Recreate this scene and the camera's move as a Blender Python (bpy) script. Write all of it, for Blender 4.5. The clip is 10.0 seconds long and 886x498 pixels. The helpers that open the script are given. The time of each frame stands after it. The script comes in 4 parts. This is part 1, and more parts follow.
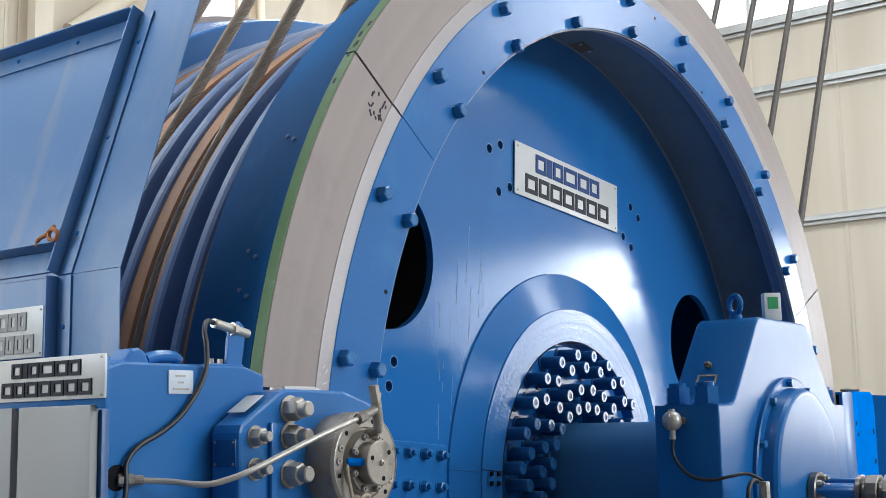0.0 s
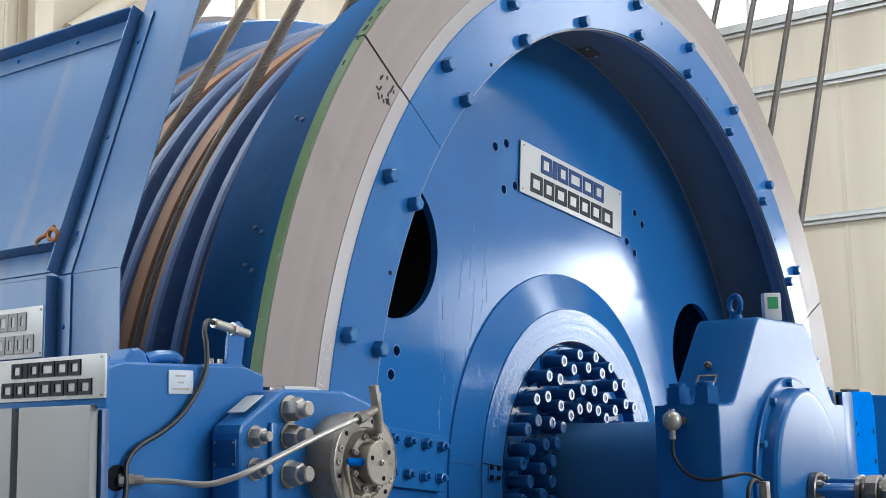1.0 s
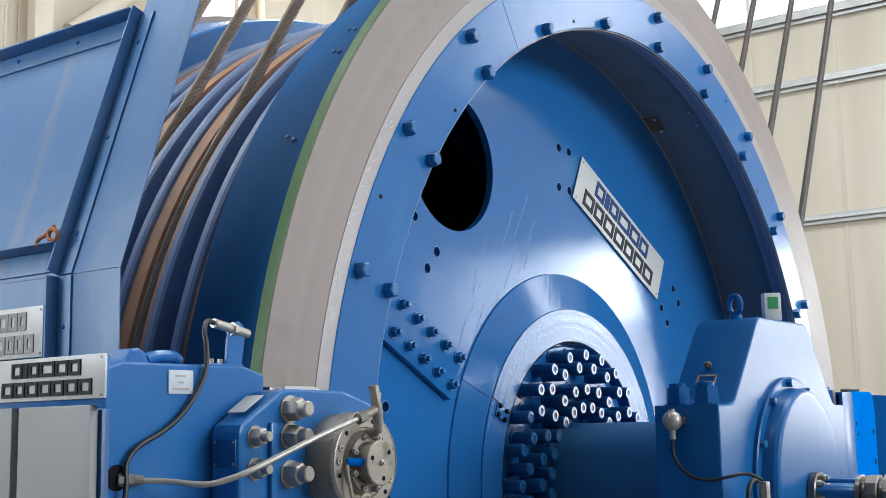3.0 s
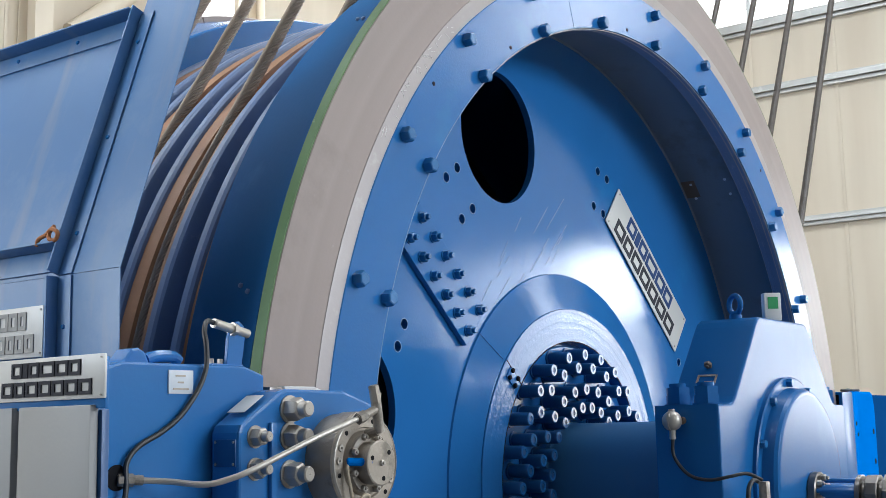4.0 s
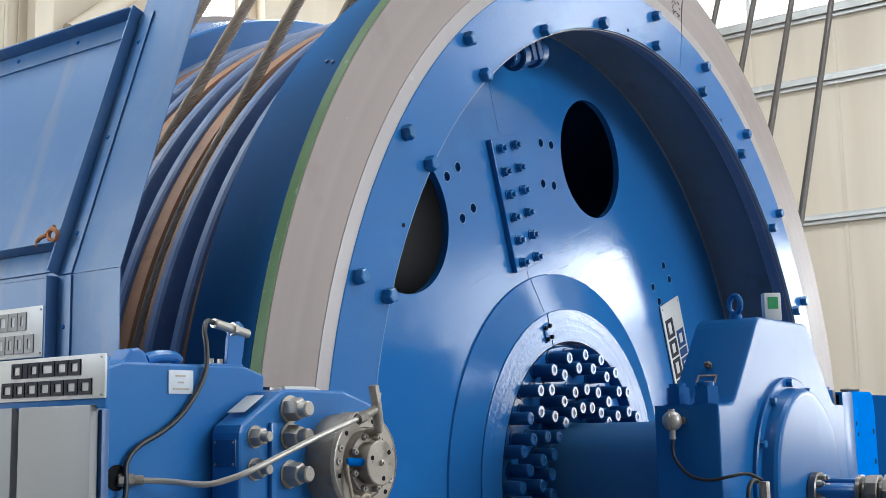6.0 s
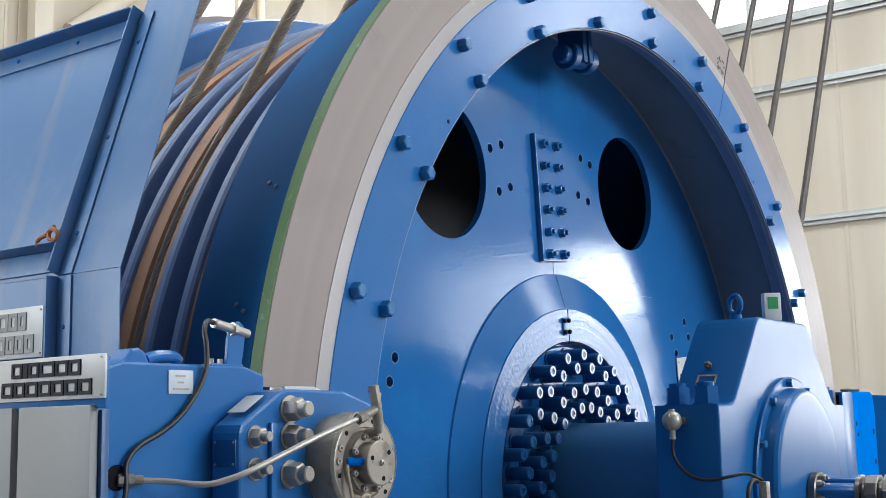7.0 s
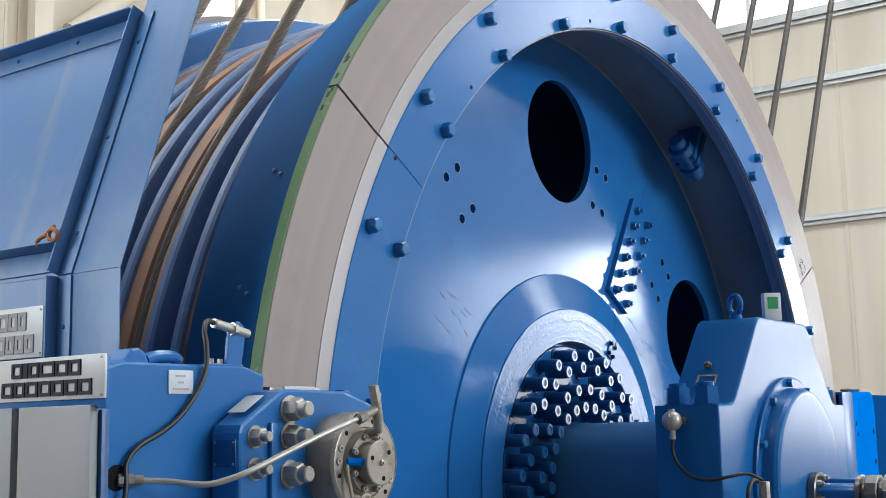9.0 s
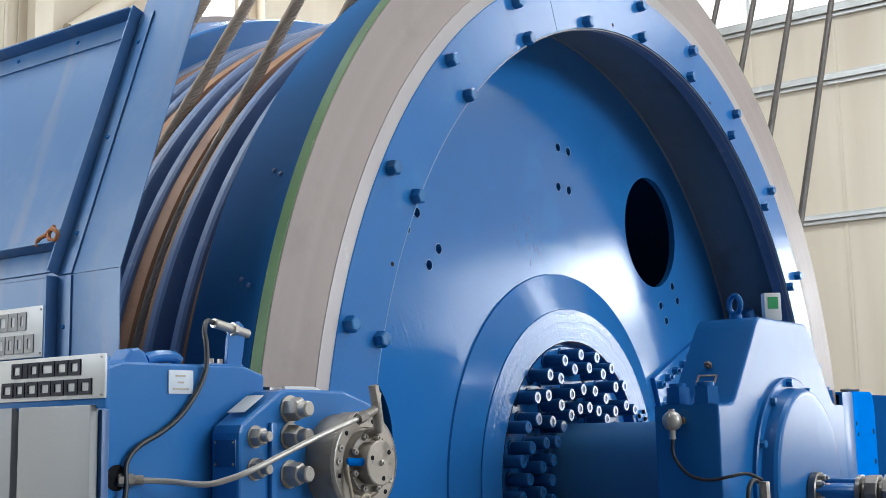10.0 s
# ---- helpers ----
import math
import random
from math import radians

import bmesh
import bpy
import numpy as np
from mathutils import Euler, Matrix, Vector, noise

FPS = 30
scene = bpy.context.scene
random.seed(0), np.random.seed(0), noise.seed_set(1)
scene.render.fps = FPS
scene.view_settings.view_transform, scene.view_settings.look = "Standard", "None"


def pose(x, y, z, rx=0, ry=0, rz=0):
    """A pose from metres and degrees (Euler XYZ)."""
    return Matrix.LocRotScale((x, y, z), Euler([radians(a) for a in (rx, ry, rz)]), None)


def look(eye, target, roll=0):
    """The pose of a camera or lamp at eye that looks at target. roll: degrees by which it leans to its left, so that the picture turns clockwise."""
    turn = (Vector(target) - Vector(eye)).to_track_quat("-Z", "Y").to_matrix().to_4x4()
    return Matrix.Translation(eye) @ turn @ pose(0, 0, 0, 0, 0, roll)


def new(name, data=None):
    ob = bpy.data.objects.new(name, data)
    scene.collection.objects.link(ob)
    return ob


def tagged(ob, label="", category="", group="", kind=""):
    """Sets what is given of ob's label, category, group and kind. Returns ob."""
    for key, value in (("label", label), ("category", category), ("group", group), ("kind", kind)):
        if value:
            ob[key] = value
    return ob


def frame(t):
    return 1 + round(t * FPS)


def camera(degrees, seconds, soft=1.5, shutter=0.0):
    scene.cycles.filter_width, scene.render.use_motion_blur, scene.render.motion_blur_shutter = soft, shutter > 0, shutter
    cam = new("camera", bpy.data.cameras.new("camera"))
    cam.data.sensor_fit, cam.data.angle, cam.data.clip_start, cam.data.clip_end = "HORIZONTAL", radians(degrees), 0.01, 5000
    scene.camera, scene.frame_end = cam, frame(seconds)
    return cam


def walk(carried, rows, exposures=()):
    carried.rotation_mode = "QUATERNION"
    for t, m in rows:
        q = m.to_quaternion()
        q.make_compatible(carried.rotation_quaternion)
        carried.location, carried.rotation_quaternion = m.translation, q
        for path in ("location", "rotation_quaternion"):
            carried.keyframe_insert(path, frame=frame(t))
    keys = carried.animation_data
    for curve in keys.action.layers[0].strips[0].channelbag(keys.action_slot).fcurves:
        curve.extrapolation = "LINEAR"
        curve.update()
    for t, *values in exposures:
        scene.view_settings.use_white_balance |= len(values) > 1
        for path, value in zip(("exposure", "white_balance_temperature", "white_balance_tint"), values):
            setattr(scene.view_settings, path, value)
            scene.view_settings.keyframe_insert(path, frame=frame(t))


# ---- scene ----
# World: x to the right along the disc, y along the drum's axis (away), z up. The drum's axis lies AXIS above the floor.
AXIS = 1.40
cam = camera(40.38, 10.0, soft=0.75)
EYE = pose(-4.504, -2.613, AXIS + 0.2333, 98.444, 1.231, -54.100)
walk(cam, [(0, EYE), (10, EYE)])

# ---- world and light ----
world = bpy.data.worlds.new("world")
scene.world = world
world.use_nodes = True
wn = world.node_tree.nodes
wn.clear()
w_out = wn.new("ShaderNodeOutputWorld")
w_bg = wn.new("ShaderNodeBackground")
w_sky = wn.new("ShaderNodeTexSky")
w_sky.sky_type, w_sky.sun_disc = "NISHITA", False
w_sky.sun_elevation, w_sky.sun_rotation = radians(40), radians(120)
w_bg.inputs[1].default_value = 0.12
world.node_tree.links.new(w_sky.outputs[0], w_bg.inputs[0])
world.node_tree.links.new(w_bg.outputs[0], w_out.inputs[0])
scene.view_settings.exposure = 0.15

HX0, HX1, HY0, HY1, HZ = -10.0, 9.0, -13.0, 8.0, 9.0      # the hall


def window_light(name, where, towards, w, h, power, colour=(0.82, 0.915, 1.0)):
    lamp = bpy.data.lights.new(name, "AREA")
    lamp.shape, lamp.size, lamp.size_y, lamp.energy, lamp.color = "RECTANGLE", w, h, power, colour
    ob = new(name, lamp)
    ob.matrix_world = look(where, towards)
    return ob


# daylight in the openings: high band and tall window of the east wall, west windows, roof lights
window_light("daylight_east_high", (HX1 + 0.12, -5.8, 7.2), (0, -5.8, 7.2), 2.2, 1.7, 74)
window_light("daylight_east_high", (HX1 + 0.12, 3.75, 7.2), (0, 3.75, 7.2), 6.5, 1.7, 190)
window_light("daylight_east_tall", (HX1 + 0.12, -5.25, 2.775), (0, -5.25, 2.775), 2.5, 2.25, 92)
window_light("daylight_east_side", (HX1 + 0.12, -6.9, 3.175), (0, -6.9, 3.175), 0.6, 1.45, 13)
window_light("daylight_east_pane", (HX1 + 0.06, -4.62, 3.42), (0, -4.62, 3.42), 1.0, 0.9, 35)
window_light("daylight_west", (HX0 - 0.12, 5.5, 5.2), (0, 5.5, 5.2), 4.0, 3.0, 640)
window_light("daylight_south", (2.6, HY0 - 0.12, 5.4), (2.6, 0, 5.4), 9.0, 3.0, 960)
window_light("daylight_east_pane", (HX1 + 0.06, -2.8, 3.1), (0, -2.8, 3.1), 1.0, 1.0, 45)
window_light("daylight_east_low", (HX1 + 0.12, -3.3, 1.90), (0, -3.3, 1.90), 1.2, 1.0, 33)
window_light("daylight_north", (5.6, HY1 + 0.12, 7.2), (5.6, 0, 7.2), 0.9, 1.6, 25)
window_light("daylight_roof", (3.6, -3.0, HZ + 0.15), (3.6, -3.001, 0), 1.6, 16.0, 800)
window_light("daylight_roof", (-3.4, 3.6, HZ + 0.15), (-3.4, 3.599, 0), 1.6, 7.2, 400)


# ---- materials ----
def material(name, base, rough, metal=0.0, grain=None, stains=None, bump=0.0, bump_scale=40.0, coat=0.0, rough_var=0.0,
             dirt=None, vary=0.0):
    """grain: (scale, amount); stains: (scale, colour, threshold, amount); dirt: the same, finer."""
    m = bpy.data.materials.new(name)
    m.use_nodes = True
    nt = m.node_tree
    n, ln = nt.nodes, nt.links
    b = n["Principled BSDF"]
    b.inputs["Roughness"].default_value = rough
    b.inputs["Metallic"].default_value = metal
    b.inputs["Coat Weight"].default_value = coat
    b.inputs["Coat Roughness"].default_value = 0.08
    tc = n.new("ShaderNodeTexCoord")
    rgb = n.new("ShaderNodeRGB")
    rgb.outputs[0].default_value = (*base, 1)
    colour = rgb.outputs[0]
    if grain:
        t = n.new("ShaderNodeTexNoise")
        t.inputs["Scale"].default_value, t.inputs["Detail"].default_value = grain[0], 6
        ln.new(tc.outputs["Object"], t.inputs["Vector"])
        mr = n.new("ShaderNodeMapRange")
        mr.inputs["To Min"].default_value, mr.inputs["To Max"].default_value = 1 - grain[1], 1 + grain[1]
        ln.new(t.outputs[0], mr.inputs[0])
        mx = n.new("ShaderNodeMix")
        mx.data_type, mx.blend_type = "RGBA", "MULTIPLY"
        mx.inputs[0].default_value = 1
        ln.new(colour, mx.inputs[6])
        ln.new(mr.outputs[0], mx.inputs[7])
        colour = mx.outputs[2]
    for spec in (stains, dirt):
        if not spec:
            continue
        t = n.new("ShaderNodeTexNoise")
        t.inputs["Scale"].default_value, t.inputs["Detail"].default_value, t.inputs["Roughness"].default_value = spec[0], 8, 0.65
        ln.new(tc.outputs["Object"], t.inputs["Vector"])
        mr = n.new("ShaderNodeMapRange")
        mr.inputs["From Min"].default_value, mr.inputs["From Max"].default_value = spec[2], spec[2] + 0.12
        mr.inputs["To Max"].default_value = spec[3]
        ln.new(t.outputs[0], mr.inputs[0])
        mx = n.new("ShaderNodeMix")
        mx.data_type = "RGBA"
        ln.new(mr.outputs[0], mx.inputs[0])
        ln.new(colour, mx.inputs[6])
        mx.inputs[7].default_value = (*spec[1], 1)
        colour = mx.outputs[2]
    if vary:
        oi = n.new("ShaderNodeObjectInfo")
        hv = n.new("ShaderNodeHueSaturation")
        mr = n.new("ShaderNodeMapRange")
        mr.inputs["To Min"].default_value, mr.inputs["To Max"].default_value = 1 - vary, 1 + vary
        ln.new(oi.outputs["Random"], mr.inputs[0])
        ln.new(mr.outputs[0], hv.inputs["Value"])
        ln.new(colour, hv.inputs["Color"])
        colour = hv.outputs[0]
    ln.new(colour, b.inputs["Base Color"])
    if rough_var:
        t = n.new("ShaderNodeTexNoise")
        t.inputs["Scale"].default_value, t.inputs["Detail"].default_value = 5.0, 7
        ln.new(tc.outputs["Object"], t.inputs["Vector"])
        mr = n.new("ShaderNodeMapRange")
        mr.inputs["To Min"].default_value, mr.inputs["To Max"].default_value = max(rough - rough_var, 0.02), rough + rough_var
        ln.new(t.outputs[0], mr.inputs[0])
        ln.new(mr.outputs[0], b.inputs["Roughness"])
    if bump:
        t = n.new("ShaderNodeTexNoise")
        t.inputs["Scale"].default_value, t.inputs["Detail"].default_value = bump_scale, 5
        ln.new(tc.outputs["Object"], t.inputs["Vector"])
        bp = n.new("ShaderNodeBump")
        bp.inputs["Strength"].default_value, bp.inputs["Distance"].default_value = bump, 0.01
        ln.new(t.outputs[0], bp.inputs["Height"])
        ln.new(bp.outputs[0], b.inputs["Normal"])
    return m


BLUE = (0.021, 0.150, 0.412)
M_blue = material("blue_gloss_paint", BLUE, 0.22, grain=(2.0, 0.10), stains=(1.6, (0.016, 0.17, 0.43), 0.56, 0.35), bump=0.035,
                  bump_scale=90, rough_var=0.05, dirt=(30, (0.10, 0.22, 0.42), 0.70, 0.5))
M_flange = material("blue_flange_paint", BLUE, 0.14, grain=(2.0, 0.10), stains=(2.6, (0.030, 0.20, 0.45), 0.56, 0.5), bump=0.06,
                    bump_scale=140, rough_var=0.05, dirt=(30, (0.10, 0.22, 0.42), 0.70, 0.5))
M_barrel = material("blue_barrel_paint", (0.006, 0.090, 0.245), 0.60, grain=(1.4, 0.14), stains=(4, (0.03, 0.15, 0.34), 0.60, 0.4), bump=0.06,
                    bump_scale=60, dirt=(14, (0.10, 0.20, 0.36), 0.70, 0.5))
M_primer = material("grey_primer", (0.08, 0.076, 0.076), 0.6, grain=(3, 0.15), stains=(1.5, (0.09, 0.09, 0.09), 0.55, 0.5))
M_flange.node_tree.nodes["Principled BSDF"].inputs["Specular IOR Level"].default_value = 0.36
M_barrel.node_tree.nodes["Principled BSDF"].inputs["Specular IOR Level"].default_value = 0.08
M_shell = material("blue_grey_shell_paint", (0.135, 0.175, 0.24), 0.30, grain=(3, 0.2), stains=(2.5, (0.10, 0.10, 0.11), 0.55, 0.6), bump=0.05)
M_bearing = material("blue_casting_paint", (0.010, 0.116, 0.335), 0.24, grain=(2.0, 0.10), stains=(2.6, (0.026, 0.17, 0.40), 0.56, 0.35), bump=0.035,
                     bump_scale=60, rough_var=0.05, dirt=(55, (0.42, 0.47, 0.55), 0.715, 0.7))
M_bearing.node_tree.nodes["Principled BSDF"].inputs["Specular IOR Level"].default_value = 0.24
M_gun = material("dark_machined_metal", (0.20, 0.18, 0.165), 0.32, metal=0.8, grain=(12, 0.2), bump=0.06)
M_web = material("blue_brushed_paint", BLUE, 0.11, grain=(2.0, 0.10), stains=(1.6, (0.020, 0.20, 0.49), 0.56, 0.5), bump=0.036,
                 bump_scale=90, rough_var=0.06, dirt=(30, (0.10, 0.22, 0.42), 0.72, 0.5))


def add_streaks(m, scale, strength, lo=0.55):
    """Drips and brush marks: a second, stretched relief on top of the paint's own."""
    n, ln = m.node_tree.nodes, m.node_tree.links
    b = n["Principled BSDF"]
    old = b.inputs["Normal"].links[0].from_socket
    tc = n.new("ShaderNodeTexCoord")
    mp = n.new("ShaderNodeMapping")
    mp.inputs["Scale"].default_value = scale
    t = n.new("ShaderNodeTexNoise")
    t.inputs["Scale"].default_value, t.inputs["Detail"].default_value = 1.0, 4
    mr = n.new("ShaderNodeMapRange")
    mr.inputs["From Min"].default_value, mr.inputs["From Max"].default_value = lo, lo + 0.2
    bp = n.new("ShaderNodeBump")
    bp.inputs["Strength"].default_value, bp.inputs["Distance"].default_value = strength, 0.01
    ln.new(tc.outputs["Object"], mp.inputs[0])
    ln.new(mp.outputs[0], t.inputs["Vector"])
    ln.new(t.outputs[0], mr.inputs[0])
    ln.new(mr.outputs[0], bp.inputs["Height"])
    ln.new(old, bp.inputs["Normal"])
    ln.new(bp.outputs[0], b.inputs["Normal"])


def add_rings(m, scale, amount):
    """Turning marks: the colour varies with the distance from the drum's axis alone."""
    n, ln = m.node_tree.nodes, m.node_tree.links
    b = n["Principled BSDF"]
    old = b.inputs["Base Color"].links[0].from_socket
    tc = n.new("ShaderNodeTexCoord")
    mu = n.new("ShaderNodeVectorMath")
    mu.operation = "MULTIPLY"
    mu.inputs[1].default_value = (1, 0, 1)
    le = n.new("ShaderNodeVectorMath")
    le.operation = "LENGTH"
    t = n.new("ShaderNodeTexNoise")
    t.noise_dimensions = "1D"
    t.inputs["Scale"].default_value, t.inputs["Detail"].default_value = scale, 6
    mr = n.new("ShaderNodeMapRange")
    mr.inputs["From Min"].default_value, mr.inputs["From Max"].default_value = 0.3, 0.7
    mr.inputs["To Min"].default_value, mr.inputs["To Max"].default_value = 1 - amount, 1 + amount
    mx = n.new("ShaderNodeMix")
    mx.data_type, mx.blend_type = "RGBA", "MULTIPLY"
    mx.inputs[0].default_value = 1
    ln.new(tc.outputs["Object"], mu.inputs[0])
    ln.new(mu.outputs[0], le.inputs[0])
    ln.new(le.outputs["Value"], t.inputs["W"])
    ln.new(t.outputs[0], mr.inputs[0])
    ln.new(old, mx.inputs[6])
    ln.new(mr.outputs[0], mx.inputs[7])
    ln.new(mx.outputs[2], b.inputs["Base Color"])


def add_smear(m, scale, colour, lo, amount):
    """Long soft stains that run down a sheet."""
    n, ln = m.node_tree.nodes, m.node_tree.links
    b = n["Principled BSDF"]
    old = b.inputs["Base Color"].links[0].from_socket
    tc = n.new("ShaderNodeTexCoord")
    mp = n.new("ShaderNodeMapping")
    mp.inputs["Scale"].default_value = scale
    t = n.new("ShaderNodeTexNoise")
    t.inputs["Scale"].default_value, t.inputs["Detail"].default_value = 1.0, 5
    mr = n.new("ShaderNodeMapRange")
    mr.inputs["From Min"].default_value, mr.inputs["From Max"].default_value, mr.inputs["To Max"].default_value = lo, lo + 0.2, amount
    mx = n.new("ShaderNodeMix")
    mx.data_type = "RGBA"
    mx.inputs[7].default_value = (*colour, 1)
    ln.new(tc.outputs["Object"], mp.inputs[0])
    ln.new(mp.outputs[0], t.inputs["Vector"])
    ln.new(t.outputs[0], mr.inputs[0])
    ln.new(mr.outputs[0], mx.inputs[0])
    ln.new(old, mx.inputs[6])
    ln.new(mx.outputs[2], b.inputs["Base Color"])


def add_brush_rings(m, scale, wander, strength):
    """Brush marks laid round the axis: relief that follows the radius, bent by a slow noise."""
    n, ln = m.node_tree.nodes, m.node_tree.links
    b = n["Principled BSDF"]
    old = b.inputs["Normal"].links[0].from_socket
    tc = n.new("ShaderNodeTexCoord")
    mu = n.new("ShaderNodeVectorMath")
    mu.operation = "MULTIPLY"
    mu.inputs[1].default_value = (1, 0, 1)
    le = n.new("ShaderNodeVectorMath")
    le.operation = "LENGTH"
    sl = n.new("ShaderNodeTexNoise")
    sl.inputs["Scale"].default_value, sl.inputs["Detail"].default_value = 5.0, 2
    ad = n.new("ShaderNodeMath")
    ad.operation, ad.inputs[1].default_value = "MULTIPLY_ADD", wander / scale
    ml = n.new("ShaderNodeMath")
    ml.operation, ml.inputs[1].default_value = "MULTIPLY", scale
    t = n.new("ShaderNodeTexNoise")
    t.noise_dimensions = "1D"
    t.inputs["Scale"].default_value, t.inputs["Detail"].default_value = 1.0, 3
    bp = n.new("ShaderNodeBump")
    bp.inputs["Strength"].default_value, bp.inputs["Distance"].default_value = strength, 0.01
    ln.new(tc.outputs["Object"], mu.inputs[0])
    ln.new(tc.outputs["Object"], sl.inputs["Vector"])
    ln.new(mu.outputs[0], le.inputs[0])
    ln.new(sl.outputs[0], ad.inputs[0])
    ln.new(le.outputs["Value"], ad.inputs[2])
    ln.new(ad.outputs[0], ml.inputs[0])
    ln.new(ml.outputs[0], t.inputs["W"])
    ln.new(t.outputs[0], bp.inputs["Height"])
    ln.new(old, bp.inputs["Normal"])
    ln.new(bp.outputs[0], b.inputs["Normal"])


add_streaks(M_web, (38, 1, 2.2), 0.035, 0.60)
add_streaks(M_web, (7, 1, 7), 0.020, 0.45)
M_web.node_tree.nodes["Principled BSDF"].inputs["Specular IOR Level"].default_value = 0.42
M_hub = material("blue_thick_brushed_paint", BLUE, 0.14, grain=(2.0, 0.10), stains=(3.0, (0.016, 0.17, 0.43), 0.56, 0.35), bump=0.10,
                 bump_scale=60, rough_var=0.05, dirt=(30, (0.10, 0.22, 0.42), 0.70, 0.5))
add_brush_rings(M_hub, 48, 3.5, 0.12)
M_blue_sheet = material("blue_sheet_paint", (0.056, 0.162, 0.355), 0.42, grain=(1.2, 0.12), stains=(2.2, (0.12, 0.22, 0.38), 0.55, 0.6),
                        bump=0.06, bump_scale=9, rough_var=0.08, dirt=(18, (0.20, 0.28, 0.42), 0.72, 0.5))
add_smear(M_blue_sheet, (2, 9, 1.6), (0.24, 0.26, 0.30), 0.56, 0.5)
M_blue_bolt = material("blue_bolt_paint", (0.015, 0.145, 0.37), 0.20, grain=(30, 0.15), bump=0.15, bump_scale=90, dirt=(40, (0.22, 0.26, 0.33), 0.66, 0.5), vary=0.15)
M_blue_dark = material("dark_blue_paint", (0.008, 0.078, 0.235), 0.35, grain=(4, 0.2), bump=0.08, bump_scale=50, dirt=(20, (0.05, 0.09, 0.2), 0.66, 0.5))
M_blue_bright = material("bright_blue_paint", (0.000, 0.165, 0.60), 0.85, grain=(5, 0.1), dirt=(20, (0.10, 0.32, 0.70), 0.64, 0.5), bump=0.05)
M_blue_bright.node_tree.nodes["Principled BSDF"].inputs["Specular IOR Level"].default_value = 0.0
M_pale_line = material("pale_scratch_and_highlight_paint", (0.13, 0.28, 0.48), 0.40, grain=(20, 0.2))
M_disc = material("machined_brake_steel", (0.288, 0.228, 0.208), 0.44, metal=0.15, grain=(1.5, 0.06), stains=(3.5, (0.235, 0.186, 0.168), 0.55, 0.6),
                  dirt=(26, (0.42, 0.39, 0.37), 0.66, 0.6), bump=0.03, bump_scale=60, rough_var=0.06)
M_disc_in = material("bare_disc_edge", (0.365, 0.320, 0.308), 0.42, metal=0.2, grain=(6, 0.08), dirt=(14, (0.45, 0.42, 0.40), 0.60, 0.7), bump=0.05, bump_scale=70)
add_rings(M_disc, 14, 0.06)
add_smear(M_disc, (5, 5, 1.2), (0.24, 0.20, 0.175), 0.55, 0.45)
M_green = material("green_primer", (0.075, 0.155, 0.045), 0.55, grain=(8, 0.2), dirt=(22, (0.30, 0.40, 0.26), 0.62, 0.6), bump=0.06)
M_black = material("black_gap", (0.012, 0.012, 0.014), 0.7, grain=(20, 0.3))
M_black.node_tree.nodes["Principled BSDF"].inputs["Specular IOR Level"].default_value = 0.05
M_strip = material("worn_blue_grey_ring", (0.13, 0.19, 0.33), 0.42, grain=(6, 0.15), dirt=(16, (0.26, 0.30, 0.40), 0.58, 0.7), bump=0.08)
M_liner = material("brown_rope_lining", (0.34, 0.16, 0.078), 0.55, grain=(10, 0.25), stains=(5, (0.12, 0.055, 0.03), 0.56, 0.7), bump=0.12, bump_scale=70)
M_rope = material("greased_wire_rope", (0.34, 0.265, 0.205), 0.50, metal=0.15, grain=(30, 0.3), dirt=(12, (0.07, 0.06, 0.05), 0.58, 0.6), bump=0.2, bump_scale=250)
# glossier, darker copy of the rope; the colour holds the shade of a backlit run
M_rope_backlit = material("backlit_dark_rope", (0.085, 0.066, 0.055), 0.26, metal=0.1, grain=(30, 0.3), dirt=(12, (0.04, 0.035, 0.03), 0.58, 0.6), bump=0.12, bump_scale=250)
M_steel = material("bare_steel", (0.43, 0.39, 0.345), 0.42, metal=0.7, grain=(14, 0.15), dirt=(30, (0.20, 0.17, 0.14), 0.64, 0.6), bump=0.06, bump_scale=120, vary=0.1)
M_dull = material("dull_zinc_grey", (0.36, 0.31, 0.26), 0.44, metal=0.55, grain=(9, 0.18), stains=(9, (0.13, 0.115, 0.095), 0.52, 0.75), dirt=(34, (0.50, 0.46, 0.40), 0.64, 0.6), bump=0.12, bump_scale=80, rough_var=0.12)
M_hole_light = material("white_hole_light", (0.60, 0.66, 0.74), 0.35, grain=(30, 0.1))
M_bolt_face = material("glossy_painted_bolt_end", (0.020, 0.153, 0.405), 0.10, grain=(30, 0.1), bump=0.03, bump_scale=120, coat=0.6)
M_plate = material("white_enamel_plate", (0.64, 0.62, 0.59), 0.35, grain=(3, 0.04), dirt=(22, (0.55, 0.53, 0.50), 0.68, 0.5))
M_ink_blue = material("dark_blue_ink", (0.035, 0.075, 0.20), 0.5, grain=(15, 0.2))
M_ink_grey = material("dark_grey_ink", (0.045, 0.045, 0.055), 0.5, grain=(15, 0.2))
for ink in (M_ink_blue, M_ink_grey):
    ink.node_tree.nodes["Principled BSDF"].inputs["Specular IOR Level"].default_value = 0.08
M_label = material("pale_label", (0.62, 0.65, 0.70), 0.45, grain=(20, 0.06))
# housing blue darkened and without gloss: the shadow it stands in is in the colour
M_navy = material("shaded_housing_navy", (0.004, 0.050, 0.165), 0.9, grain=(3, 0.2), bump=0.04)
M_navy.node_tree.nodes["Principled BSDF"].inputs["Specular IOR Level"].default_value = 0.0
M_rub = material("pale_rubbed_steel", (0.52, 0.49, 0.47), 0.5, grain=(40, 0.2))
